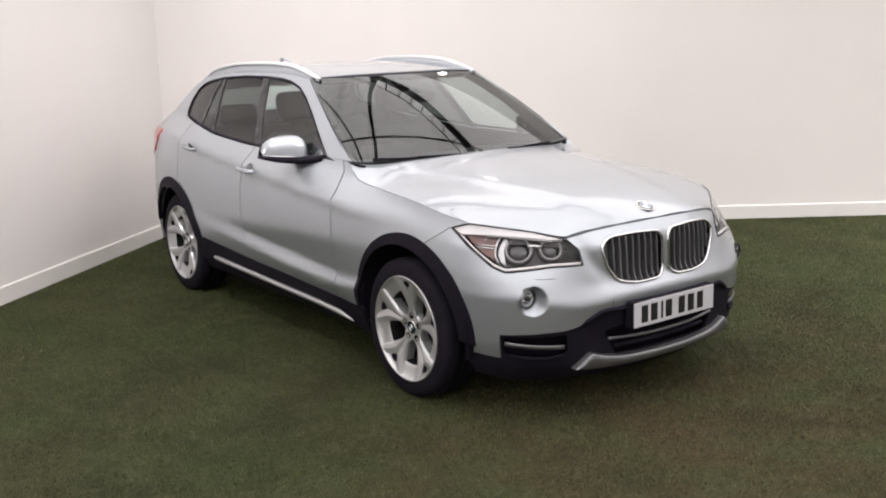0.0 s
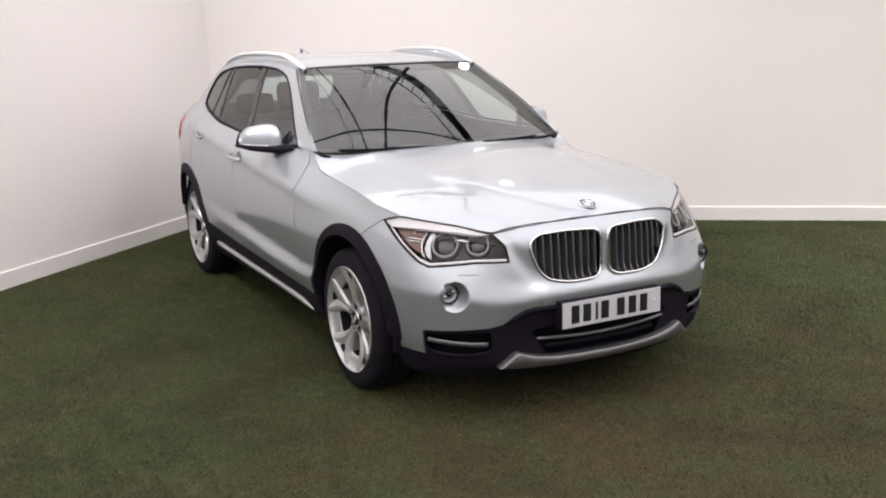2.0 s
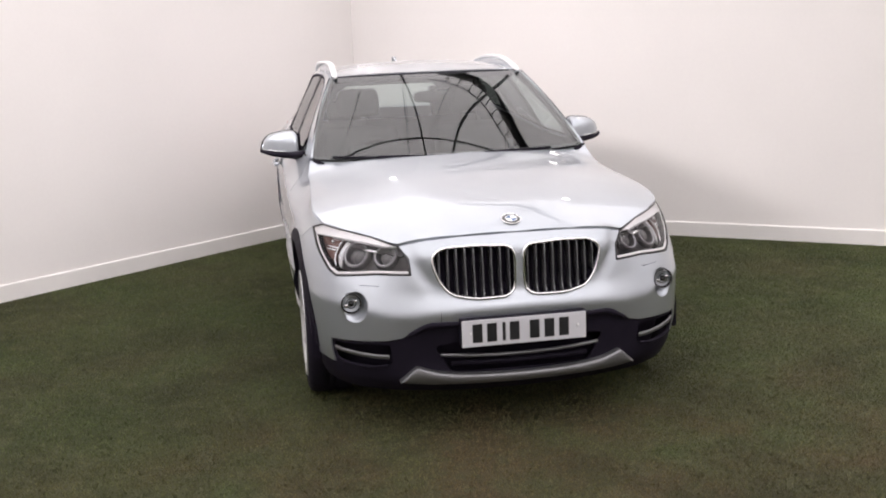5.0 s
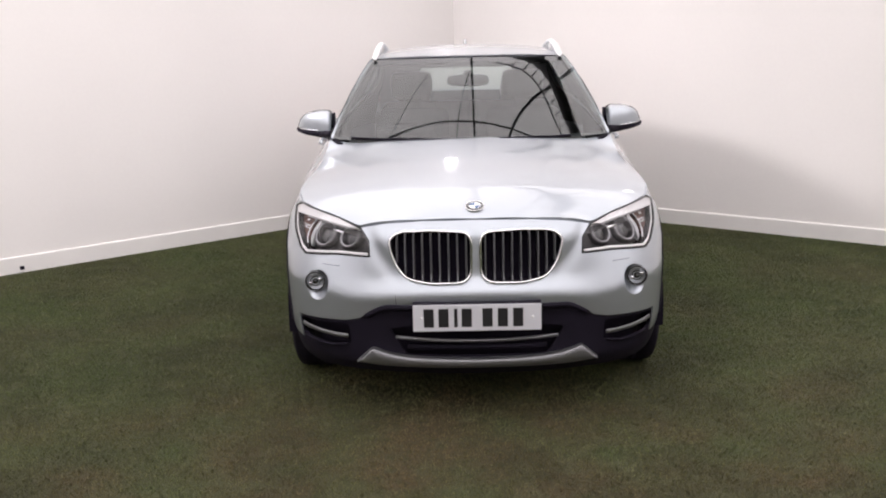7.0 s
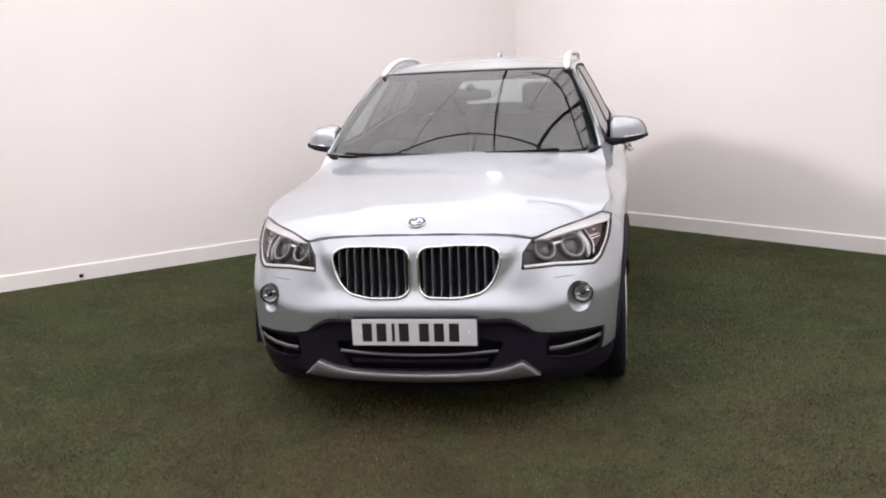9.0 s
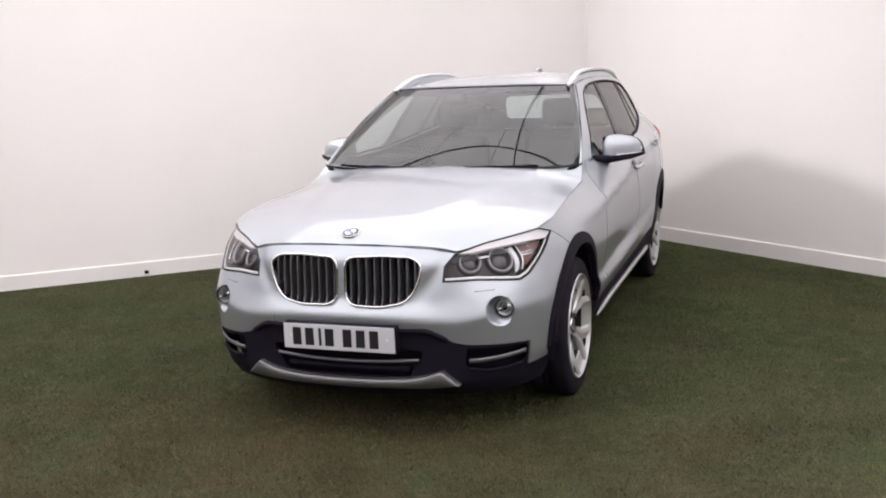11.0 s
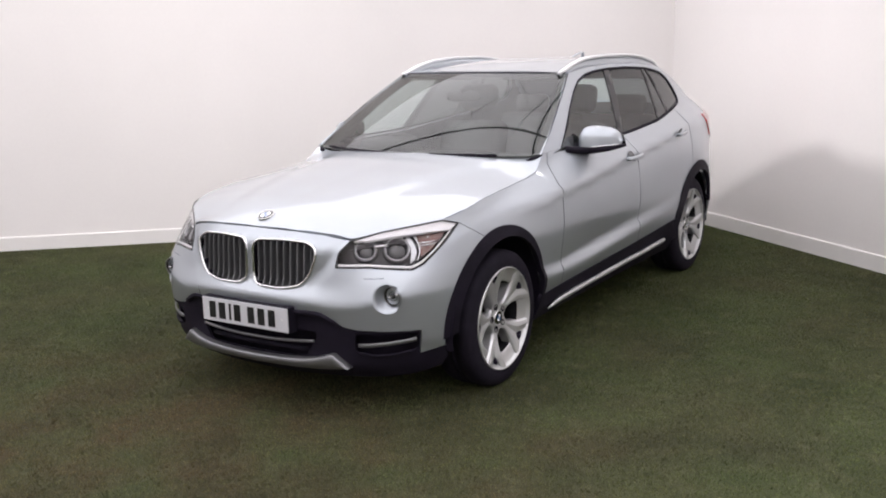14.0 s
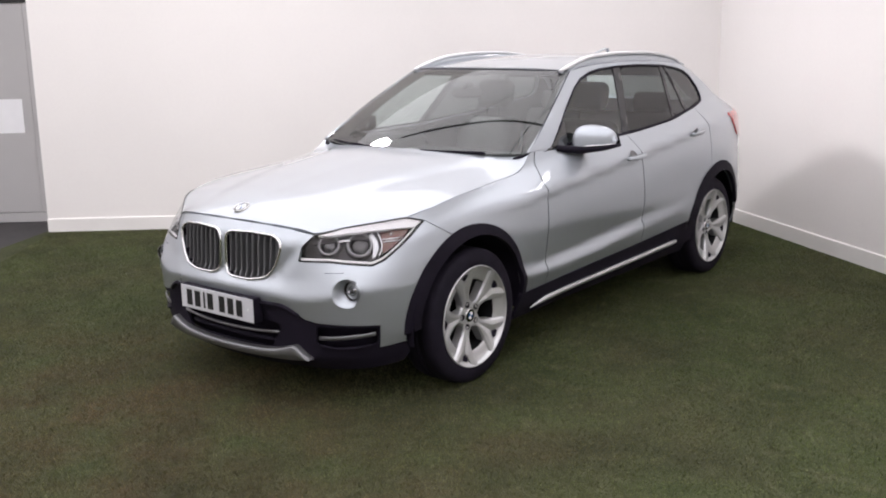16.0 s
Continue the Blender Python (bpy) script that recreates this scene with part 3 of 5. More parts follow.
S_GRID, C_GRID, S_STATION = _plan()
_tan = np.gradient(C_GRID, axis=0)
_tan[0] = (1, 0)
N_GRID = np.stack([_tan[:, 1], -_tan[:, 0]], 1) / np.linalg.norm(_tan, axis=1)[:, None]
Z_GRID = np.arange(Z0, 1.56, DZ)


def _skin():
    keys = sorted(STATION)
    at = S_STATION[keys]
    knots = np.array([STATION[k] for k in keys])
    knots = np.stack([[np.interp(S_GRID, at, knots[:, j, c]) for c in (0, 1)] for j in range(8)], 0)
    knots = blur(np.concatenate([knots[:, :, :0:-1], knots], 2), 5, 2)[:, :, len(S_GRID) - 1:]
    d = np.empty((len(S_GRID), len(Z_GRID)))
    for i in range(len(S_GRID)):
        z, v = knots[:, 0, i], knots[:, 1, i]
        up = np.array([.1, .2, .3, .4, .5, .6])
        z = np.r_[z[0] - .2, z, z[-1] + up]
        v = np.r_[v[0] - .15, v, v[-1] - .34 * up - .22 * up ** 2]
        d[i] = np.interp(Z_GRID, z, v)
    # the hollow between grille and headlamp
    s, z = S_GRID[:, None], Z_GRID[None]
    d = d - .012 * np.exp(-((s - .425 - .75 * (z - .71)) / .038) ** 2) * np.exp(-((z - .71) / .085) ** 4)
    d = blur(d, 1.0, 1)
    # the sharp shoulder crease through the door handles
    y = C_GRID[:, 1][:, None]
    under = .803 + .0945 * y - z
    run = np.clip((y - .15) / .5, 0, 1) * np.clip((3.3 - y) / .5, 0, 1) * (S_GRID[:, None] > .9)
    d = d - .015 * run * np.clip(under / .016, 0, 1) * np.exp(-(np.maximum(under, 0) / .11) ** 2)
    return d, knots[7, 0]


D_GRID, TOP_GRID = _skin()


def _cubic(grid, x):
    """Catmull-Rom along the first axis of grid at the index x."""
    n = len(grid)
    i = np.clip(np.floor(x).astype(int), 0, n - 2)
    f = (x - i)
    f = f.reshape(f.shape + (1,) * (grid.ndim - 1))
    p0, p1, p2, p3 = (grid[np.clip(i + k, 0, n - 1)] for k in (-1, 0, 1, 2))
    return p1 + 0.5 * f * (p2 - p0 + f * (2 * p0 - 5 * p1 + 4 * p2 - p3 + f * (3 * (p1 - p2) + p3 - p0)))


def skin(sz, off=0.0):
    """Points of the body's skin at rows of (s, z); negative s is the right half."""
    sz = np.asarray(sz, float)
    side = np.where(sz[:, 0] < 0, -1.0, 1.0)
    a = np.abs(sz[:, 0]) / DS
    c, n = _cubic(C_GRID, a), _cubic(N_GRID, a)
    n /= np.linalg.norm(n, axis=1)[:, None]
    rows = _cubic(D_GRID, a)
    b = np.clip((sz[:, 1] - Z0) / DZ, 0, len(Z_GRID) - 1.001)
    j = np.floor(b).astype(int)
    f = b - j
    k = np.arange(len(rows))
    p0, p1, p2, p3 = (rows[k, np.clip(j + m, 0, len(Z_GRID) - 1)] for m in (-1, 0, 1, 2))
    d = p1 + 0.5 * f * (p2 - p0 + f * (2 * p0 - 5 * p1 + 4 * p2 - p3 + f * (3 * (p1 - p2) + p3 - p0)))
    xy = c + n * (d + off)[:, None]
    # the cabin leans in and back above the belt line
    lean = np.clip((sz[:, 1] - 1.06) / .40, 0, 1.2)
    return np.stack([(xy[:, 0] - .048 * lean) * side, xy[:, 1] + .055 * lean, sz[:, 1]], 1)


def s_y(y):
    """The s of the plan outline at y along the flank."""
    k = (C_GRID[:, 1] > -.45) & (C_GRID[:, 1] < 3.4)
    return float(np.interp(y, C_GRID[k, 1], S_GRID[k]))


# ---- the car ----
car = empty("car", label="silver compact off-road car parked on dark green turf", category="car")
SIDES = ((1, "left"), (-1, "right"))


def on_skin(s, z, off=0.0):
    """Place, outward normal, tangent along the body and up, at (s, z)."""
    e = 0.004
    p, ps, pz = skin([(s, z), (s + e, z), (s, z + e)], off)
    a, b = ps - p, pz - p
    n = np.cross(a, b)
    n /= np.linalg.norm(n)
    a /= np.linalg.norm(a)
    return p, n, a, np.cross(n, a)


def seat_on(ob, s, z, off=0.0):
    """Puts an object built along x (x outward, y along the body, z up) on the skin."""
    p, n, a, u = on_skin(s, z, off)
    ob.matrix_basis = Matrix(((n[0], a[0], u[0], p[0]), (n[1], a[1], u[1], p[1]), (n[2], a[2], u[2], p[2]), (0, 0, 0, 1)))
    return ob


def chart(off=0.0):
    return lambda sz: skin(sz, off)


def chart_yz(side, off=0.0):
    k = (C_GRID[:, 1] > -.5) & (C_GRID[:, 1] < 3.45)

    def place(yz):
        s = np.interp(yz[:, 0], C_GRID[k, 1], S_GRID[k])
        return skin(np.stack([s * side, yz[:, 1]], 1), off)
    return place


def mirrored(half):
    """A closed outline from its left half, listed from the middle top round to the middle bottom."""
    half = np.asarray(half, float)
    other = half[::-1] * (-1, 1)
    return np.vstack([half, other[np.abs(other[:, 0]) > 1e-6]])


def arc(cy, cz, r, a0, a1, n=24):
    t = np.radians(np.linspace(a0, a1, n))
    return np.stack([cy + r * np.cos(t), cz + r * np.sin(t)], 1)


def yz_to_sz(p):
    p = np.asarray(p, float)
    k = (C_GRID[:, 1] > -.5) & (C_GRID[:, 1] < 3.45)
    return np.stack([np.interp(p[:, 0], C_GRID[k, 1], S_GRID[k]), p[:, 1]], 1)


# outlines, as (s, z) on the skin
LIP = [(0, .842), (.25, .838), (.40, .826), (.53, .803)]
LAMP_TOP = [(.53, .803), (.69, .835), (.86, .854), (1.03, .868)]
LAMP_OUT = [(1.03, .868), (1.125, .844)]
LAMP_LOW = [(1.125, .844), (1.075, .815), (1.02, .780), (.94, .732), (.88, .695), (.82, .675), (.72, .683), (.62, .691), (.46, .690)]
LAMP_IN = [(.46, .690), (.473, .755), (.53, .803)]
SHUT = [(1.03, .868), (1.2, .895), (1.36, .917), (1.55, .932), (1.69, .943), (1.85, .957), (1.93, .970), (1.98, .995), (2.05, 1.05)]
KIDNEY = rounded([(.018, .770), (.040, .797), (.19, .803), (.325, .797), (.374, .768), (.360, .705), (.330, .645), (.288, .607), (.19, .590), (.055, .593), (.020, .620)], 0.03)
FRONT_ARCH, REAR_ARCH = (-.027, .347, .430), (2.70, .335, .443)
BELT = [(.70, 1.052), (.80, 1.06), (1.15, 1.06), (1.5, 1.062), (1.76, 1.074), (2.13, 1.10), (2.36, 1.128), (2.55, 1.150), (2.74, 1.178)]
GLASS_REAR = [(2.74, 1.178), (2.765, 1.215), (2.75, 1.28), (2.69, 1.35), (2.60, 1.392)]
GLASS_TOP = [(2.60, 1.392), (2.50, 1.412), (2.3, 1.435), (2.0, 1.450), (1.75, 1.451), (1.55, 1.443), (1.42, 1.428), (1.30, 1.398), (1.19, 1.345), (1.05, 1.255), (.92, 1.155), (.80, 1.06)]
ROOF_EDGE = [(1.22, 1.440), (1.5, 1.464), (1.8, 1.470), (2.2, 1.462), (2.6, 1.434), (2.75, 1.386), (2.9, 1.311)]


def sgn(p, side):
    return np.asarray(p, float) * (side, 1)


# -- front bumper, with the holes for grille, fog lamps --
front_gap = arc(*FRONT_ARCH, 108, 184, 20)
half = LIP[:-1] + LAMP_IN[::-1] + LAMP_LOW[::-1][1:] + [(1.19, .805)] + list(map(tuple, yz_to_sz(front_gap))) + [
    (.975, .318), (.84, .305), (.842, .412), (.70, .418), (.56, .424), (.50, .436), (.44, .472), (.40, .485), (0, .488)]
fog_hole = arc(.70, .562, .060, 0, 360, 33)[:-1]
bumper = panel("front_bumper", mirrored(half), chart(), PAINT, car, holes=[KIDNEY, sgn(KIDNEY, -1), fog_hole, sgn(fog_hole, -1)], step=0.019, gap=.0012, label="silver painted front bumper and nose panel")

# washer jet covers and a tow-eye cover, as fine seams
for side, _ in SIDES:
    sweep("washer_cover_seam", skin([(side * s, z) for s, z in ((.60, .648), (.64, .6485), (.69, .650))], 0.0005), ring_profile(.002, .002, 6), SHELL, bumper, up=(0, -1, 0.2))
sweep("tow_cover_seam", skin([(-.335, z) for z in (.50, .52, .545)], 0.0005), ring_profile(.002, .002, 6), SHELL, bumper, up=(0, -1, 0))

# -- lower black valance, with intake --
low_half = [(0, .486), (.40, .483), (.44, .470), (.50, .434), (.56, .422), (.70, .416), (.84, .410), (.838, .304), (.975, .316), (1.0, .26), (.975, .215), (.80, .195), (.55, .185), (0, .180)]
intake = rounded([(-.37, .395), (-.30, .285), (.30, .285), (.37, .395), (.26, .410), (-.26, .410)], .02)
slot = rounded([(.555, .405), (.55, .325), (.60, .305), (.80, .318), (.83, .330), (.83, .400)], .015)
valance = panel("lower_valance", mirrored(low_half), chart(-0.004), TRIM, car, holes=[intake, slot, sgn(slot, -1)], step=0.024, label="black textured plastic lower valance")
# the raised black frame round the number plate
sweep("valance_fold", skin([(s, .492 - .9 * max(0, abs(s) - .38) ** 1.25) for s in np.linspace(-.47, .47, 41)], .002), ring_profile(.022, .020, 8), TRIM, valance, up=(0, -1, 0.3))
for side, _ in SIDES:
    blade = [(.565, .352), (.62, .353), (.70, .360), (.78, .368), (.822, .374)]
    sweep("slot_blade", skin(sgn(blade, side), -.006), ring_profile(.020, .010, 8), SATIN_DARK, valance, up=on_skin(.7 * side, .36)[1], label="satin silver blade in the black air slot")
    blade = [(.57, .318), (.64, .306), (.72, .308), (.80, .322)]
    sweep("slot_lip", skin(sgn(blade, side), .000), ring_profile(.010, .012, 8), TRIM, valance, up=on_skin(.7 * side, .33)[1])
sweep("intake_bar", skin([(s, .347 + .10 * s * s) for s in np.linspace(-.345, .345, 25)], -.004), ring_profile(.014, .016, 8), SATIN_DARK, valance, up=(0, -1, 0.4), label="satin silver bar across the intake")
sweep("intake_rail", skin([(s, .315) for s in np.linspace(-.30, .30, 9)], -.02), ring_profile(.02, .012, 8), TRIM, valance, up=(0, -1, 0))

# -- silver skid plate --
def skid_plate():
    """A pressed plate with a rolled top edge and raised wing tips, lofted across the nose."""
    run = np.concatenate([np.linspace(-.528, -.36, 15), np.linspace(-.34, .34, 29), np.linspace(.36, .528, 15)])
    top = np.interp(np.abs(run), [0, .15, .28, .36, .41, .440, .452, .528], [.276, .278, .282, .291, .303, .313, .313, .250])
    low = np.interp(np.abs(run), [0, .40, .528], [.233, .236, .246])
    shape = [(0, .0, -.012), (0, .0, .022), (0, -.003, .030), (0, -.008, .033), (.5, 0, .036), (1, .004, .032), (1, .0, .024), (1, .0, -.03)]
    rows = []
    for k, dz, out in shape:
        p = skin(np.stack([run, top + (low - top) * k + dz], 1))
        p[:, 1] -= out
        rows.append(p)
    n = len(run)
    verts = np.concatenate(rows)
    faces = [(j * n + i, j * n + i + 1, (j + 1) * n + i + 1, (j + 1) * n + i) for j in range(len(rows) - 1) for i in range(n - 1)]
    return link_mesh("skid_plate", verts, [f[::-1] for f in faces], SATIN_DARK, car, "dull silver front skid plate")


skid_plate()

# -- dark sheet added behind the skin, so that gaps and slots stay dark --
shell_half = [(0, .80), (.45, .78), (.80, .79), (1.02, .82), (1.08, .70), (1.0, .40), (.95, .232), (0, .228)]
panel("front_shell", mirrored(shell_half), chart(-.075), SHELL, car, step=.05, gap=0, thick=0)


def kidney_grille(side):
    grille = empty("kidney_grille", car, "kidney shaped grille with chrome surround and silver slats")
    rim = skin(sgn(resample(KIDNEY, .012), side), .004)
    sweep("chrome_surround", rim, ring_profile(.0110, .018, 8), CHROME, grille, up=(0, -1, .08), closed=True, label="polished chrome surround")
    for k in range(9):
        s = .040 + k * .038
        zs = KIDNEY[:, 1][np.abs(KIDNEY[:, 0] - s) < .02]
        poly = np.vstack([KIDNEY, KIDNEY[:1]])
        cut = [a[1] + (b[1] - a[1]) * (s - a[0]) / (b[0] - a[0]) for a, b in zip(poly[:-1], poly[1:]) if (a[0] - s) * (b[0] - s) <= 0 and a[0] != b[0]]
        z0, z1 = min(cut) - .004, max(cut) + .004
        line = skin([(side * (s - .012 * (z1 - z) * (s / .2)), z) for z in np.linspace(z0, z1, 9)], -.019)
        prof = [(-.0014, .016), (.0014, .016), (.0036, .010), (.0042, -.032), (-.0042, -.032), (-.0036, .010)]
        sweep("slat", line, prof, SLAT, grille, up=(0, -1, 0), smooth=False)
    panel("grille_backing", sgn(KIDNEY, side), chart(-.055), SHELL, grille, gap=-.004, thick=0, step=.05)
    wall_o, wall_i = skin(sgn(resample(KIDNEY, .02), side), 0), skin(sgn(resample(KIDNEY, .02), side), -.056)
    n = len(wall_o)
    link_mesh("grille_frame", np.vstack([wall_o, wall_i]), [(i, (i + 1) % n, n + (i + 1) % n, n + i) for i in range(n)], TRIM, grille)


def dome(name, r, h, mat, parent, label="", n=32):
    """A shallow cap, its pole along x."""
    prof = [(max(1e-4, r * math.sin(a)), h * math.cos(a)) for a in np.linspace(0, math.pi / 2, 8)]
    return lathe(name, prof, mat, parent, n, label)


def torus(name, r, w, mat, parent, label="", n=40):
    t = np.linspace(0, 2 * np.pi, 11)
    return lathe(name, [(r + w / 2 * math.cos(a), w / 2 * math.sin(a)) for a in t], mat, parent, n, label)


def dissolve(holder, parent):
    """Passes a holder's parts on to its parent, in their places."""
    m = holder.matrix_basis.copy()
    for ob in list(holder.children):
        ob.parent, ob.matrix_basis = parent, m @ ob.matrix_basis
    bpy.data.objects.remove(holder)


def headlight(side):
    lamp = empty("headlight", car, "twin projector headlight behind a clear lens")
    rim = rounded(LAMP_TOP + LAMP_OUT[1:] + LAMP_LOW[1:] + LAMP_IN[1:-1], .012)
    rim = ccw(resample(rim, .014))
    o, i = skin(sgn(rim, side), -.002), skin(sgn(inset(rim, .006), side), -.065)
    n = len(rim)
    out = on_skin(.8 * side, .78)[1]
    link_mesh("lamp_wall", np.vstack([o, i]), [(k, (k + 1) % n, n + (k + 1) % n, n + k) for k in range(n)], LAMP_DARK, lamp)
    panel("lamp_bowl", sgn(rim, side), chart(-.062), BEZEL, lamp, gap=.004, thick=0, step=.03)
    sweep("lamp_seal", skin(sgn(inset(rim, .003), side), .001), ring_profile(.0045, .005, 6), GLOSS_BLACK, lamp, up=out, closed=True)
    # bright eyebrow along the top, with a fine second strip under it
    brow = [(.545, .7985), (.69, .8285), (.86, .8475), (1.03, .862), (1.112, .843), (1.062, .822), (.97, .823), (.86, .820), (.72, .810), (.61, .7985)]
    panel("eyebrow", sgn(rounded(brow, .006), side), chart(-.003), BROW, lamp, gap=0, thick=.02, step=.02, label="bright silver light strip along the top edge")
    fine = [(.60, .7905), (.72, .803), (.80, .810), (.86, .8135), (.93, .8155)]
    sweep("brow_strip", skin(sgn(resample(fine, .02, False), side), -.010), ring_profile(.0065, .006, 6), RING, lamp, up=out)
    # grey bezel between the eyebrow and the projectors
    bezel = [(.505, .776), (.60, .786), (.72, .797), (.80, .804), (.845, .806), (.845, .782), (.69, .776), (.515, .756)]
    panel("bezel", sgn(rounded(bezel, .006), side), chart(-.036), BEZEL, lamp, gap=0, thick=.012, step=.02, label="satin grey bezel")
    # clear strip along the lower edge, round the corner and up the outer edge
    low = [(.475, .7005), (.62, .7015), (.72, .694), (.82, .6865), (.872, .703), (.935, .740), (1.01, .786), (1.065, .820)]
    sweep("lower_strip", skin(sgn(resample(low, .02, False), side), -.006), ring_profile(.012, .006, 6), BROW, lamp, up=out, scale=np.interp(np.linspace(0, 1, len(resample(low, .02, False))), [0, .6, .7, 1], [1, 1, .6, .5]))
    for s, r in ((.770, .053), (.605, .045)):
        holder = empty("projector", lamp)
        seat_on(holder, side * s, .757, -.036)
        torus("light_ring", r, .0080, RING, holder, "pale translucent light ring")
        lathe("shroud", [(r * 1.26, -.020), (r * 1.20, .0), (r * 1.08, .004), (r * .96, .002), (r * .90, -.02), (r * .74, -.032)], BEZEL, holder, 40)
        dome("projector_lens", r * .88, .026, PROJECTOR, holder).location = (-.030, 0, 0)
        dissolve(holder, lamp)
    # silver reflector column beside the outer projector, and its chrome edge
    column = [(.826, .800), (.848, .803), (.866, .770), (.868, .742), (.850, .712), (.826, .700), (.836, .730), (.842, .760)]
    panel("reflector_column", sgn(rounded(column, .004), side), chart(-.030), SATIN, lamp, gap=0, thick=.01, step=.014, label="bright silver reflector column")
    divider = [(.868, .808), (.880, .786), (.884, .757), (.876, .732), (.858, .708)]
    sweep("chrome_divider", skin(sgn(resample(divider, .01, False), side), -.022), ring_profile(.006, .006, 6), LAMP_SILVER, lamp, up=on_skin(.86 * side, .76)[1], label="curved chrome divider")
    # outer reflector with a pair of bars
    sig = [(.890, .811), (.985, .814), (1.055, .812), (1.01, .782), (.945, .744), (.885, .718), (.892, .76)]
    panel("reflector", sgn(rounded(sig, .01), side), chart(-.034), AMBER, lamp, gap=0, thick=.02, step=.02, label="pinkish brown outer reflector")
    for z in (.766, .776):
        sweep("reflector_bar", skin(sgn([(.890, z), (.95, z + .003), (1.00, z + .006)], side), -.026), ring_profile(.006, .005, 6), LAMP_SILVER, lamp, up=on_skin(.95 * side, .77)[1])
    bulb = dome("bulb", .008, .010, LAMP_SILVER, lamp, n=16)
    seat_on(bulb, side * .945, .796, -.032)
    link_bar = skin(sgn([(.650, .770), (.69, .774), (.72, .774)], side), -.030)
    sweep("bridge", link_bar, ring_profile(.014, .01, 6), LAMP_SILVER, lamp, up=on_skin(.69 * side, .77)[1])
    lens = panel("lens", sgn(rim, side), chart(.0), CLEAR, lamp, gap=.003, thick=0, step=.022, label="clear curved lens")
    lens.visible_shadow = False


def fog_lamp(side):
    """A round lamp that looks straight ahead, sunk in a bowl of the slanting bumper."""
    fog = empty("fog_light", car, "round fog light sunk in a silver bowl")
    t = np.linspace(0, 2 * np.pi, 40, endpoint=False)
    rim = skin(np.stack([side * (.70 + .0605 * np.cos(t)), .562 + .0605 * np.sin(t)], 1))
    lip = skin(np.stack([side * (.70 + .0640 * np.cos(t)), .562 + .0640 * np.sin(t)], 1), .0015)
    mid = rim.mean(0) + np.array([side * .012, .026, .010])
    loops = [lip, rim]
    for k, r in ((.35, .056), (.75, .049), (1.0, .046), (1.0, .002)):
        ring = mid + np.stack([side * r * np.cos(t), 0 * t, r * np.sin(t)], 1)
        loops.append(rim * (1 - k) + ring * k if r > .01 else ring)
    n = len(t)
    faces = [(j * n + i, j * n + (i + 1) % n, (j + 1) * n + (i + 1) % n, (j + 1) * n + i) for j in range(len(loops) - 1) for i in range(n)]
    link_mesh("bowl", np.concatenate(loops), [f if side > 0 else f[::-1] for f in faces], PAINT, fog, "silver painted bowl")
    holder = empty("lamp", fog)
    holder.matrix_basis = Matrix.Translation(mid + np.array([0, -.010, 0])) @ Matrix.Rotation(radians(-90), 4, "Z")
    torus("chrome_rim", .0425, .003, SATIN_DARK, holder, n=32)
    lathe("reflector", [(.042, 0), (.036, -.010), (.022, -.018), (.001, -.020)], LAMP_DARK, holder, 32)
    for a in (25, 205):
        super_shape("reflector_facet", (-.006, .022 * math.cos(radians(a)), .020 * math.sin(radians(a))), (.004, .010, .007), LAMP_SILVER, holder, 2.2, 12, 8)
    dome("bulb_cap", .013, .016, GLOSS_BLACK, holder, n=20).location = (-.012, 0, 0)
    lens = dome("lens", .042, .010, CLEAR, holder, n=28)
    lens.visible_shadow = False
    torus("bulb_ring", .020, .004, GLOSS_BLACK, holder, n=24).location = (-.008, 0, 0)
    dissolve(holder, fog)


for side, _ in SIDES:
    kidney_grille(side)
    headlight(side)
    fog_lamp(side)

# -- number plate: white, with plain dark bars for its characters --
plate = empty("number_plate", car, "white number plate with plain dark bars")
part("plate_board", block(-.26, .26, -.8725, -.8685, .404, .515, .0015), PLATE_WHITE, plate, smooth=False)
part("plate_mount", block(-.262, .262, -.8680, -.815, .400, .518, .004), TRIM, plate, smooth=False)
for k, x in enumerate((-.196, -.136, -.086, -.042, .042, .104, .166)):
    w = .013 if k == 2 else .041
    part("plate_bar", block(x - w / 2, x + w / 2, -.8742, -.8730, .421, .498, .0005, 1), PLATE_INK, plate, smooth=False)
for x in (-.225, .225):
    stud = dome("screw_cap", .006, .003, WHITE, plate, n=14)
    stud.matrix_basis = pose(x, -.8725, .46, 0, 0, -90)

# -- bonnet --
_edge = skin(LIP[:-1] + LAMP_TOP + SHUT[1:])
_yy = np.linspace(-.80, .66, 400)
_first = 3
_xe = blur(np.interp(_yy, _edge[_first:, 1], _edge[_first:, 0]), 6)
_ze = blur(np.interp(_yy, _edge[_first:, 1], _edge[_first:, 2]), 6)
_zs = blur(_ze, 26)
_zc = blur(np.interp(_yy, [-.80, -.768, -.735, -.688, -.55, -.3, 0, .3, .5, .66], [.815, .842, .864, .885, .921, .960, .998, 1.032, 1.052, 1.066]), 11)


def bonnet_height(p):
    x, y = np.abs(p[:, 0]), p[:, 1]
    xe, ze, zc, soft = (np.interp(y, _yy, a) for a in (_xe, _ze, _zc, _zs))
    r = np.clip(x / xe, 0, 1.2)
    ze = soft + (ze - soft) * np.clip((r - .8) / .2, 0, 1) ** 2
    z = ze + (zc - ze) * (1 - r ** 2.2)
    ridge = .25 + .30 * np.clip((y + .75) / 1.25, 0, 1.2)
    t = np.clip((ridge - x) / .15 + .5, 0, 1)
    fade = np.clip((y + .74) / .25, 0, 1)
    z += .0075 * fade * (t * t * (3 - 2 * t) - .6 * np.clip(1 - x / np.maximum(ridge, .1), 0, 1))
    return np.stack([p[:, 0], y, z], 1)


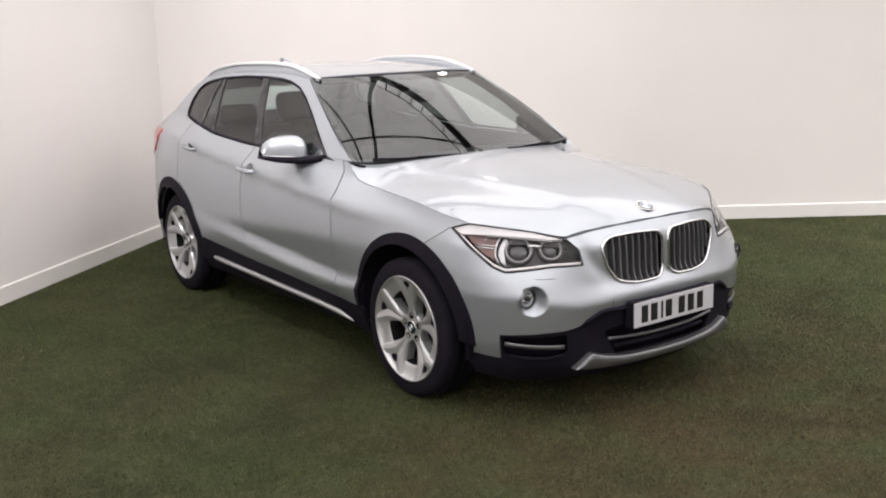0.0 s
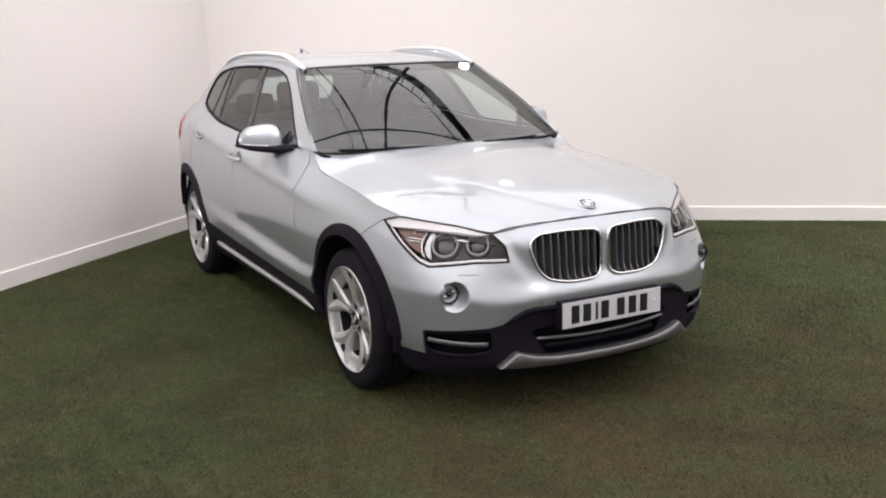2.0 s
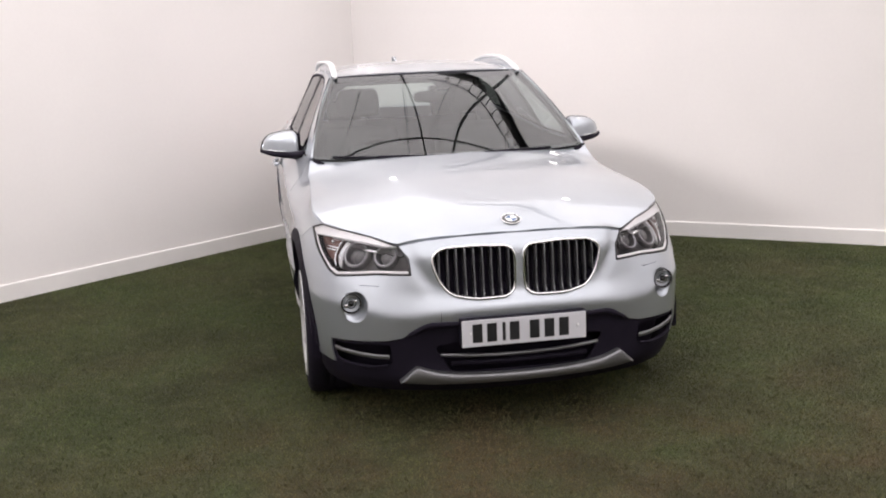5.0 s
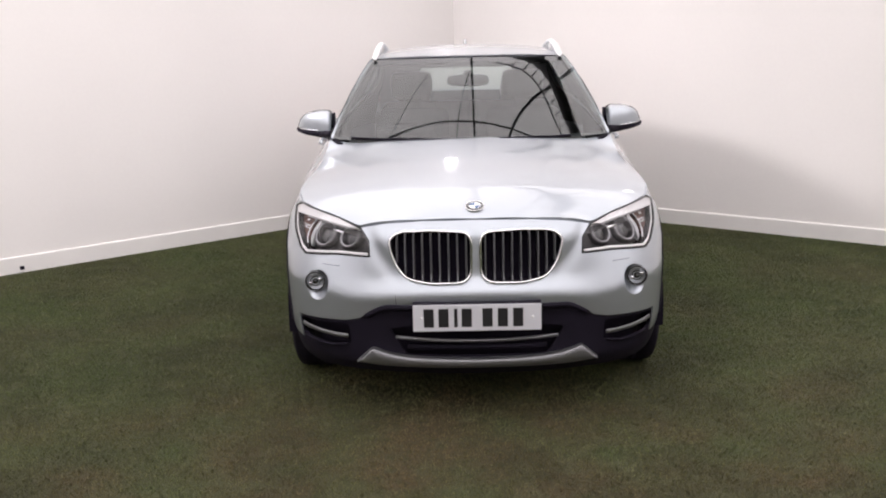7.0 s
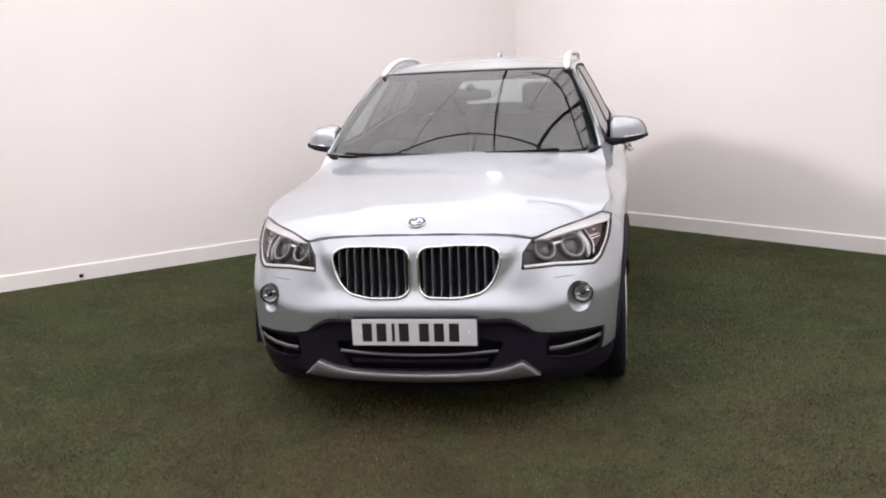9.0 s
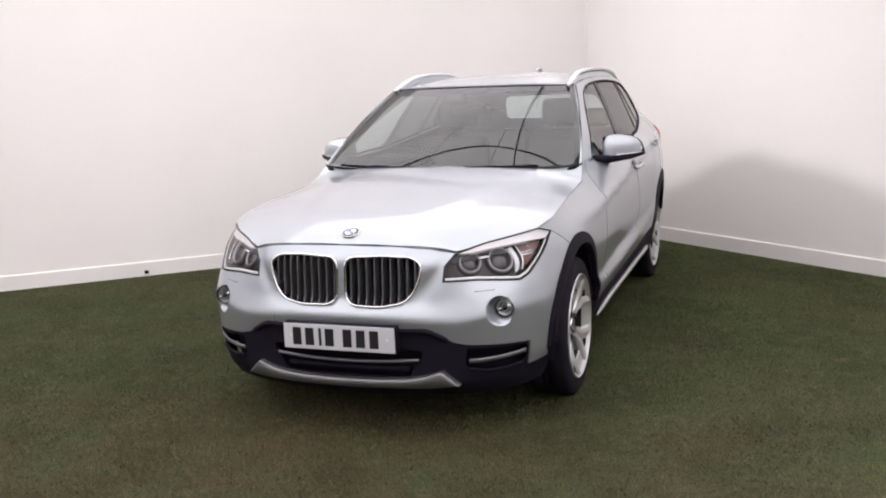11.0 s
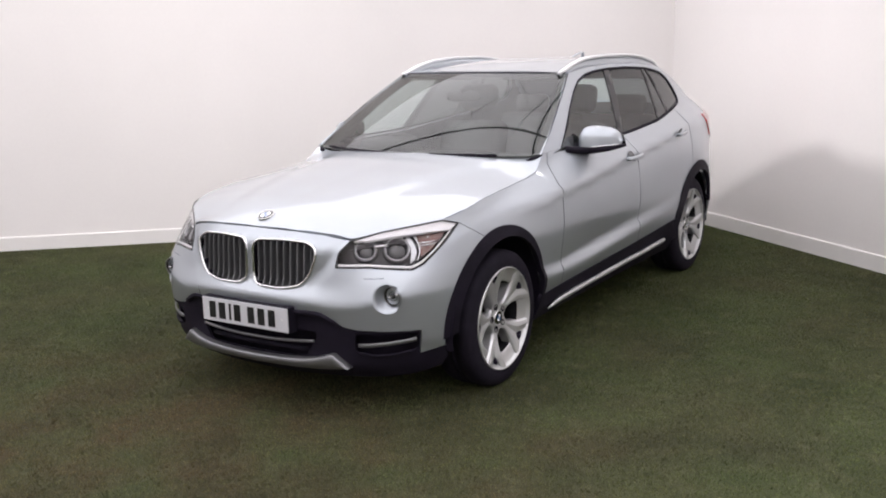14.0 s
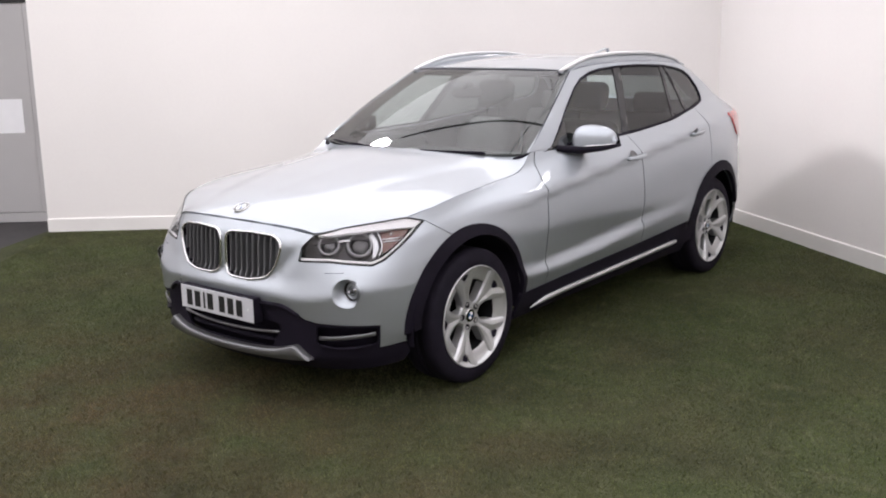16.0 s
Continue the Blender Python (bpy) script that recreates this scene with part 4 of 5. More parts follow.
bonnet_half = [(0, float(_edge[0, 1]))] + [tuple(q[:2]) for q in _edge[1:]] + [(.70, .600), (.52, .512), (.30, .468), (0, .450)]
bonnet = panel("bonnet", mirrored([(x, y) for x, y in bonnet_half]), bonnet_height, PAINT, car, step=.026, gap=.0014, thick=.014, label="silver painted bonnet with soft creases")


def roundel(parent, m, r):
    """A round badge: dark ring, chrome edges, four quarters."""
    badge = empty("badge", parent, "round badge with blue and white quarters")
    badge.matrix_basis = m
    lathe("badge_rim", [(r, -.002), (r, .004), (r * .95, .0055), (r * .91, .004)], CHROME, badge, 40)
    lathe("badge_ring", [(r * .91, .0042), (r * .60, .0050)], GLOSS_BLACK, badge, 40)
    torus("badge_inner_rim", r * .60, r * .05, CHROME, badge).location = (.005, 0, 0)
    for k in range(4):
        t = np.radians(np.linspace(90 * k, 90 * k + 90, 9))
        verts = [(.0052, 0, 0)] + [(.0052, r * .58 * math.cos(a), r * .58 * math.sin(a)) for a in t]
        link_mesh("badge_quarter", verts, [(0, i, i + 1) for i in range(1, 9)], BLUE if k % 2 else WHITE, badge, smooth=False)
    return badge


_p = bonnet_height(np.array([(0, -.688), (0, -.684), (.004, -.688)]))
_n = np.cross(_p[2] - _p[0], _p[1] - _p[0])
_n /= np.linalg.norm(_n)
_up = np.cross(_n, (1, 0, 0))
roundel(car, Matrix(((_n[0], 1, _up[0], _p[0][0]), (_n[1], 0, _up[1], _p[0][1]), (_n[2], 0, _up[2], _p[0][2] + .002), (0, 0, 0, 1))), .041)

# -- flanks --
arch_f = [tuple(q) for q in arc(*FRONT_ARCH, 108, -1, 34)]
arch_r = [tuple(q) for q in arc(*REAR_ARCH, 184, -6, 48)]


FENDER = [(1.03, .868), (1.125, .844), (1.19, .805)] + [tuple(q) for q in yz_to_sz(arch_f)] + [tuple(q) for q in yz_to_sz([(.40, .353), (.598, .363), (.598, .90), (.63, 1.0), (.66, 1.056)])] + SHUT[::-1][:-1]
DOOR_F = yz_to_sz([(.60, .363), (1.2, .39), (1.63, .405), (1.630, .70), (1.598, .95), (1.557, 1.064), (1.5, 1.062), (1.15, 1.06), (.80, 1.06), (.665, 1.056), (.632, 1.0), (.60, .90)])
rear_cut = [tuple(q) for q in arc(2.70, .335, .468, 165, 108, 12)]
DOOR_R = yz_to_sz([(1.632, .405), (2.0, .425), (2.20, .440)] + rear_cut + [(2.555, .85), (2.56, .98), (2.55, 1.150), (2.36, 1.128), (2.13, 1.10), (1.76, 1.074), (1.560, 1.064), (1.60, .95), (1.632, .70)])
QUARTER = yz_to_sz([(2.203, .440)] + arch_r + [(3.20, .30), (3.28, .34), (3.36, .60), (3.40, .90), (3.40, 1.045), (3.33, 1.085), (3.24, 1.130), (3.12, 1.190), (3.00, 1.255), (2.88, 1.322), (2.75, 1.386), (2.6, 1.434)] + GLASS_REAR[::-1][:-1] + [(2.74, 1.178), (2.553, 1.150), (2.563, .98), (2.558, .85)] + [tuple(q) for q in rear_cut[::-1]])
FRAME_TOP = yz_to_sz([(.60, 1.050), (.80, 1.06)] + GLASS_TOP[::-1][1:] + [(2.6, 1.430), (2.2, 1.462), (1.8, 1.470), (1.5, 1.464), (1.22, 1.440), (1.10, 1.375), (.86, 1.222)])

for side, word in SIDES:
    panel("front_wing", sgn(FENDER, side), chart(), PAINT, car, label="silver painted front wing over the wheel")
    door_f = panel("front_door", sgn(DOOR_F, side), chart(), PAINT, car, step=.03, label="silver painted front door with a sharp shoulder line")
    door_r = panel("rear_door", sgn(DOOR_R, side), chart(), PAINT, car, step=.03, label="silver painted rear door with a sharp shoulder line")
    panel("rear_quarter", sgn(QUARTER, side), chart(), PAINT, car, step=.03, label="silver painted rear quarter panel")
    panel("roof_pillar", sgn(FRAME_TOP, side), chart(), PAINT, car, step=.022, gap=.0012, label="silver painted windscreen pillar and roof side")
    panel("pillar_lining", sgn(FRAME_TOP, side), chart(-.035), PILLAR_TRIM, car, step=.04, gap=-.006, thick=0)
    panel("quarter_lining", sgn(yz_to_sz([(2.55, .9), (3.3, .9), (3.3, 1.08), (3.0, 1.17), (2.85, 1.27), (2.6, 1.40)] + GLASS_REAR[::-1][:-1] + [(2.74, 1.178), (2.55, 1.150)]), side), chart(-.035), PILLAR_TRIM, car, step=.05, gap=0, thick=0)
    # dark sheet added behind the doors, so that their gaps stay dark
    panel("door_shell", sgn(yz_to_sz([(.42, .40), (2.16, .46), (2.2, .62), (2.36, .78), (2.6, .86), (2.6, 1.14), (2.3, 1.11), (1.6, 1.055), (.66, 1.045), (.5, .93), (.35, .80), (.40, .6)]), side), chart(-.03), SHELL, car, step=.06, gap=0, thick=0)
    # handles
    for door, y, z in ((door_f, 1.50, .945), (door_r, 2.31, 1.008)):
        handle = empty("door_handle", car, "silver painted pull handle")
        # shallow dish; the shadow behind the handle is put into its dull colour
        cup = lathe("shaded_handle_cup", [(.036, .0015), (.033, -.001), (.022, -.003), (.001, -.004)], SATIN_DARK, handle, 28)
        seat_on(cup, side * s_y(y - .015), z + .004, .002)
        ys = np.linspace(y - .105, y + .105, 15)
        lift = .034 * np.sqrt(np.clip(1 - ((ys - y) / .108) ** 4, 0, 1)) + .002
        base = np.concatenate([skin([(side * s_y(v), z + .03 * (v - y))], o) for v, o in zip(ys, lift)])
        sweep("handle_bar", base, ring_profile(.026, .015, 10), PAINT, handle, up=on_skin(side * s_y(y), z)[1], scale=np.clip(1.25 - np.abs(ys - y) / .105 * .45, .3, 1))
    # black cladding: wheel arches and sill
    for (cy, cz, r), a0, a1 in ((FRONT_ARCH, -4, 180), (REAR_ARCH, 14, 186)):
        outer, inner = arc(cy, cz, r + .012, a0, a1, 44), arc(cy + (.028 if cy < 1 else .04), cz, .385, a1 - 2, a0 + 2, 44)
        panel("arch_cladding", np.vstack([outer, inner]), chart_yz(side, .004), TRIM, car, step=.028, gap=0, thick=.026, label="black plastic wheel arch cladding", flip=side < 0)
    sill = yz_to_sz([(.36, .22), (2.26, .24), (2.28, .30), (2.235, .446), (2.0, .431), (1.62, .411), (1.2, .396), (.60, .369), (.38, .358)])
    panel("sill_cladding", sgn(sill, side), chart(.006), TRIM, car, step=.03, gap=0, thick=.02, label="black plastic sill cladding")
    bar = [(1.92, .262), (1.97, .274), (2.05, .288), (2.25, .297), (2.7, .310), (3.2, .325), (3.48, .334), (3.54, .336)]
    n = len(bar)
    sweep("sill_trim", skin(sgn(resample(bar, .05, False), side), .022), ring_profile(.030, .026, 8), SATIN, car, up=(side, 0, .35), label="satin silver sill strip", scale=np.interp(np.linspace(0, 1, len(resample(bar, .05, False))), [0, .03, .08, .97, 1], [.25, .6, 1, 1, .7]))
    # rear lamp
    panel("tail_light", sgn(rounded([(4.46, 1.085), (4.98, 1.09), (4.98, .93), (4.68, .895), (4.55, .93), (4.475, 1.02)], .02), side), chart(.008), RED_LENS, car, step=.025, gap=0, thick=.02, label="red tail light lens")
    # roof rail
    ys = np.linspace(1.17, 2.72, 45)
    sw = np.interp(ys, [p[0] for p in ROOF_EDGE], [p[1] for p in ROOF_EDGE])
    foot = np.concatenate([skin([(side * s_y(y), z)]) for y, z in zip(ys, sw)])
    u = (ys - ys[0]) / (ys[-1] - ys[0])
    rise = np.interp(u, [0, .05, .12, .20, .30, .60, .78, .90, .96, 1], [.002, .018, .036, .047, .053, .056, .048, .030, .014, .0])
    rise = blur(rise, 1.2)
    inner = foot + np.array([-side * .030, 0, 0])
    rail = empty("roof_rail", car, "satin silver roof rail")
    sweep("rail_bar", inner + np.stack([0 * rise, 0 * rise, rise], 1), ring_profile(.036, .022, 12), RAIL, rail, scale=np.interp(u, [0, .04, .1, .9, 1], [.45, .9, 1, .9, .4]))
    verts, faces = [], []
    for (x, y, z), h in zip(inner, rise):
        verts += [(x + side * dx, y, z + dz) for dx, dz in ((-.012, -.020), (-.011, h - .004), (.004, h - .004), (.009, -.014))]
    for i in range(len(ys) - 1):
        faces += [(i * 4 + a, i * 4 + (a + 1) % 4, (i + 1) * 4 + (a + 1) % 4, (i + 1) * 4 + a) for a in range(4)]
    link_mesh("rail_foot", verts, faces, PAINT, rail, "silver painted foot under the rail")

# -- glass of the flanks --
for side, word in SIDES:
    glazing = [("front_door_window", [(.80, 1.06), (1.15, 1.06), (1.55, 1.064), (1.735, 1.451)] + GLASS_TOP[5:-1]),
               ("rear_door_window", [(1.55, 1.064), (1.76, 1.074), (2.13, 1.10), (2.18, 1.106), (2.275, 1.437), (2.0, 1.450), (1.735, 1.451)]),
               ("quarter_window", [(2.18, 1.106), (2.36, 1.128), (2.55, 1.150)] + GLASS_REAR + [(2.50, 1.412), (2.275, 1.437)])]
    for name, out in glazing:
        g = panel(name, sgn(yz_to_sz(out), side), chart(-.007), GLASS_SIDE if name[0] == "f" else GLASS_TINT, car, step=.05, gap=0, thick=0, label="tinted side window")
        g.visible_shadow = False
    for out in ([(1.525, 1.062), (1.60, 1.066), (1.775, 1.453), (1.70, 1.452)], [(2.160, 1.102), (2.192, 1.106), (2.287, 1.438), (2.255, 1.440)], [(2.395, 1.130), (2.425, 1.134), (2.345, 1.432), (2.315, 1.434)]):
        panel("window_pillar", sgn(yz_to_sz(out), side), chart(-.003), FRIT, car, step=.04, gap=0, thick=.012, label="black window pillar")
    seal = ccw(resample(yz_to_sz(BELT[1:] + GLASS_REAR[1:] + GLASS_TOP[1:-1]), .04))
    sweep("window_seal", skin(sgn(inset(seal, .006), side), -.003), ring_profile(.016, .010, 6), TRIM, car, up=on_skin(side * s_y(1.7), 1.25)[1], closed=True)
    corner = yz_to_sz([(.72, 1.045), (.93, 1.055), (.96, 1.10), (.98, 1.185), (.80, 1.062)])
    panel("mirror_mount", sgn(corner, side), chart(.003), GLOSS_BLACK, car, step=.03, gap=0, thick=.015)


# -- door mirrors --
def door_mirror(side):
    """A cap that is tall at the car and runs out to a low tip, on a dark foot that rises outwards."""
    mirror = empty("door_mirror", car, "silver door mirror with a black foot and chrome strip")
    u = np.linspace(0, 1, 17)
    x = .790 + .198 * u
    floor_z = 1.050 + .014 * u
    high = np.interp(u, [0, .05, .15, .4, .7, .85, .95, 1], [.088, .105, .112, .107, .091, .074, .050, .018])
    deep = np.interp(u, [0, .05, .3, .6, .85, .95, 1], [.108, .118, .119, .105, .080, .054, .026])
    back_y = 1.074 + .044 * u
    a = np.linspace(0, math.pi / 2, 11)
    c, q = np.cos(a) ** .55, np.sin(a) ** .55
    verts = np.stack([np.repeat(side * x, 11), (back_y[:, None] - deep[:, None] * c).ravel(), (floor_z[:, None] + high[:, None] * q).ravel()], 1)
    faces = [(i * 11 + j, (i + 1) * 11 + j, (i + 1) * 11 + j + 1, i * 11 + j + 1) for i in range(16) for j in range(10)]
    ends = [tuple(range(11)), tuple(16 * 11 + j for j in range(11))]
    link_mesh("mirror_cap", verts, faces + ends, PAINT, mirror, "silver painted cap")
    # dark rim behind the cap, and the glass in it
    ring = [(side * p, b, f + h - .007) for p, b, f, h in zip(x, back_y + .004, floor_z, high)] + [(side * p, b, f - .004) for p, b, f in zip(x[::-1], back_y[::-1] + .006, floor_z[::-1])]
    sweep("mirror_rim", ring, ring_profile(.020, .008, 6), GLOSS_BLACK, mirror, up=(0, 1, 0), closed=True)
    part("mirror_cheek", block(*sorted((side * .774, side * .786)), 1.040, 1.098, 1.044, 1.150, .004), TRIM, mirror)
    n = len(u)
    plate = np.array([(side * p, b, f + k * h) for k in (.03, .97) for p, b, f, h in zip(x, back_y + .008, floor_z, high)])
    link_mesh("mirror_glass", plate, [(i, i + 1, n + i + 1, n + i) for i in range(n - 1)], CHROME, mirror)
    low = np.interp(u, [0, .3, .7, 1], [.046, .042, .034, .018])
    foot = np.stack([side * (x + .014 * u), back_y - deep * .50, floor_z - low * .5 + .002], 1)
    verts, faces, prof = [], [], ring_profile(1, 1, 14, 3.0)
    for p, d, h in zip(foot, deep, low):
        verts += [(p[0], p[1] + e * (d + .016), p[2] + f * h) for e, f in prof]
    faces = [(i * 14 + j, i * 14 + (j + 1) % 14, (i + 1) * 14 + (j + 1) % 14, (i + 1) * 14 + j) for i in range(16) for j in range(14)] + [tuple(range(14)), tuple(16 * 14 + j for j in range(14))]
    link_mesh("mirror_foot", verts, faces, TRIM, mirror, "black plastic foot")
    strip = np.stack([side * x, back_y - deep - .005, floor_z + .001], 1)[6:]
    sweep("indicator", strip, ring_profile(.005, .006, 6), CHROME, mirror, up=(0, 0, 1), label="thin chrome indicator strip")
    sweep("mirror_arm", [(side * .742, .855, 1.050), (side * .768, .905, 1.042), (side * .800, .970, 1.036), (side * .85, 1.020, 1.040)], ring_profile(.090, .042, 10), TRIM, mirror)


door_mirror(1)
door_mirror(-1)


# -- windscreen --
def screen_point(p):
    u, v = p[:, 0] / .70, np.clip(p[:, 1] / .80, -.1, 1.1)
    low = np.stack([.742 * u, .435 + .172 * u * u, 1.035 + .010 * u * u], 1)
    top = np.stack([.573 * u, 1.187 + .087 * u * u, 1.449 - .008 * u * u], 1)
    q = low + (top - low) * v[:, None]
    bow = 4 * v * (1 - v)
    q[:, 0] += .013 * bow * u ** 3
    return q + (.030 * bow * (1 - .62 * u * u))[:, None] * np.array([0, -.45, .88])


screen_rim = rounded([(-.70, .0), (.70, .0), (.70, .80), (-.70, .80)], .04)
glass = panel("windscreen", screen_rim, screen_point, GLASS, car, step=.04, gap=0, thick=0, label="slightly tinted curved windscreen")
glass.visible_shadow = False


def screen_under(p):
    return screen_point(p) - np.array([0, -.45, .88]) * .004


see_through = rounded([(-.694, .024), (.694, .024), (.694, .786), (-.694, .786)], .03)
panel("windscreen_border", screen_rim, screen_under, FRIT, car, holes=[see_through], step=.03, gap=0, thick=0, label="black printed border of the windscreen")
for side, _ in SIDES:
    edge = screen_point(np.array([(side * .702, v) for v in np.linspace(0, .80, 14)]))
    sweep("screen_seal", edge + np.array([side * .001, 0, -.003]), ring_profile(.006, .006, 6), TRIM, car, up=(side * .4, -.4, .8))
head_edge = screen_point(np.array([(u, .802) for u in np.linspace(-.69, .69, 21)]))
sweep("header_seal", head_edge, ring_profile(.010, .006, 6), TRIM, car, up=(0, -.4, .9))
cowl = [(x, .400 + .19 * (x / .72) ** 2, 1.022 - .012 * (x / .7) ** 2) for x in np.linspace(-.42, .42, 25)]
sweep("cowl", cowl, [(-.09, -.02), (.05, -.03), (.05, .0), (-.09, .004)], TRIM, car, label="black plastic cowl below the windscreen")
for side, _ in SIDES:
    tip = [(side * x, y, z) for x, y, z in ((.675, .572, 1.020), (.700, .586, 1.027), (.722, .603, 1.034), (.742, .622, 1.042))]
    sweep("cowl_corner", tip, [(-.018, -.012), (.016, -.012), (.016, .004), (-.016, .006)], TRIM, car, scale=[.8, 1, .8, .35], label="black plastic corner of the cowl")
for x0, x1, v1 in ((.50, -.06, .014), (-.02, -.60, .016)):
    u = np.linspace(x0, x1, 12)
    arm = screen_point(np.stack([u, np.interp(u, sorted((x0, x1)), (v1, .004) if x0 > x1 else (.004, v1))], 1)) + np.array([0, -.004, .001])
    wiper = empty("wiper", car, "black windscreen wiper at rest")
    sweep("wiper_blade", arm, ring_profile(.010, .010, 6), TRIM, wiper, up=(0, -.45, .88))
    sweep("wiper_arm", arm[:8] + np.array([0, -.004, .007]), ring_profile(.010, .006, 6), TRIM, wiper, up=(0, -.45, .88))

# -- roof --
_roof = np.concatenate([skin([(s_y(y), z)]) for y, z in ROOF_EDGE])
_ry = np.linspace(1.1, 3.3, 300)
_rx = blur(np.interp(_ry, _roof[:, 1], _roof[:, 0]), 8)
_rz = blur(np.interp(_ry, _roof[:, 1], _roof[:, 2]), 8)
_rc = blur(np.interp(_ry, [1.15, 1.35, 1.55, 1.85, 2.35, 2.85, 3.25], [1.452, 1.477, 1.498, 1.514, 1.512, 1.474, 1.405]), 8)


def roof_height(p, drop=0.0):
    xe, ze, zc = (np.interp(p[:, 1], _ry, a) for a in (_rx, _rz, _rc))
    r = np.clip(np.abs(p[:, 0]) / xe, 0, 1.05)
    return np.stack([p[:, 0], p[:, 1], ze + (zc - ze) * (1 - r ** 2.6) - drop], 1)


front_edge = [(u * .573 / .70, 1.187 + .087 * (u / .70) ** 2) for u in np.linspace(0, .69, 8)]
side_edge = [(float(np.interp(y, _ry, _rx)), y) for y in (1.325, 1.55, 1.85, 2.15, 2.45, 2.65)]
roof_half = front_edge + side_edge + [(.585, 2.77), (.56, 2.83), (.45, 2.92), (0, 2.97)]
panel("roof", mirrored(roof_half), roof_height, PAINT, car, step=.04, gap=.001, thick=.012, label="silver painted roof")
panel("headliner", mirrored(roof_half), lambda p: roof_height(p, .035), LINER, car, step=.08, gap=.0, thick=0)
fin = [(0, y, roof_height(np.array([(0, y)]))[0, 2] + h) for y, h in ((2.52, .002), (2.57, .016), (2.62, .030), (2.67, .043), (2.70, .046), (2.715, .0))]
sweep("aerial_fin", fin, ring_profile(.028, .016, 8), PAINT, car, scale=[.3, .6, .8, .9, .8, .9])

# -- tail --


_tail = np.concatenate([skin([(s_y(min(y, 3.40)), z)]) for y, z in ((2.70, 1.404), (2.75, 1.386), (2.88, 1.322), (3.00, 1.255), (3.12, 1.190), (3.24, 1.130), (3.33, 1.085), (3.40, 1.045), (3.40, .90), (3.36, .60), (3.28, .34))])


def tail_chart(p):
    """(share across, height) over the tail, between the edges of the rear quarters."""
    u, z = p[:, 0], p[:, 1]
    x, y = (np.interp(z, _tail[::-1, 2], _tail[::-1, k]) for k in (0, 1))
    bulge = np.interp(z, [.3, .9, 1.05, 1.2, 1.40], [.24, .22, .12, .10, .16])
    return np.stack([x * u * .997, y + bulge * (1 - np.abs(u) ** 2.4), z + .02 * (1 - u * u) * np.clip((z - 1.2) / .2, 0, 1)], 1)


rear_hole = rounded([(-.62, 1.15), (.62, 1.15), (.57, 1.325), (-.57, 1.325)], .05)
panel("tailgate", mirrored([(0, 1.402), (.5, 1.402), (.97, 1.400), (1, 1.33), (1, 1.20), (1, 1.06), (.97, .62), (0, .62)]), tail_chart, PAINT, car, holes=[rear_hole], step=.06, gap=0, flip=True, label="silver painted tailgate")
rear_glass = panel("rear_window", rear_hole, tail_chart, GLASS_SIDE, car, step=.06, gap=0, thick=0, flip=True, label="tinted rear window")
rear_glass.visible_shadow = False
panel("rear_bumper", mirrored([(0, .615), (.97, .615), (1, .50), (.97, .34), (0, .34)]), tail_chart, PAINT, car, step=.06, gap=0, flip=True, label="silver painted rear bumper")


def spoiler_height(p):
    r = np.clip(np.abs(p[:, 0]) / .60, 0, 1)
    return np.stack([p[:, 0], p[:, 1], 1.443 - .050 * r ** 2.4 - .25 * (p[:, 1] - 2.92)], 1)


panel("roof_spoiler", mirrored([(0, 2.92), (.40, 2.87), (.50, 2.82), (.50, 2.89), (.42, 2.99), (0, 3.07)]), spoiler_height, PAINT, car, step=.05, gap=0, thick=.03, label="silver painted roof spoiler")

# -- underside and wheel housings --
part("floor_pan", block(-.62, .62, -.50, 3.25, .21, .235), SHELL, car, smooth=False)
part("engine_bay_wall", block(-.60, .60, .40, .46, .235, .98), SHELL, car, smooth=False)
for side, _ in SIDES:
    for y in (0.0, 2.76):
        liner = lathe("wheel_housing", [(.42, .36), (.41, .10), (.38, .0), (.02, -.02)], SHELL, car, 30, start=-.12, end=math.pi + .12)
        liner.matrix_basis = pose(side * (.48 if y < 1 else .43), y - .02, .335, 0, 0, 0 if side > 0 else 180)


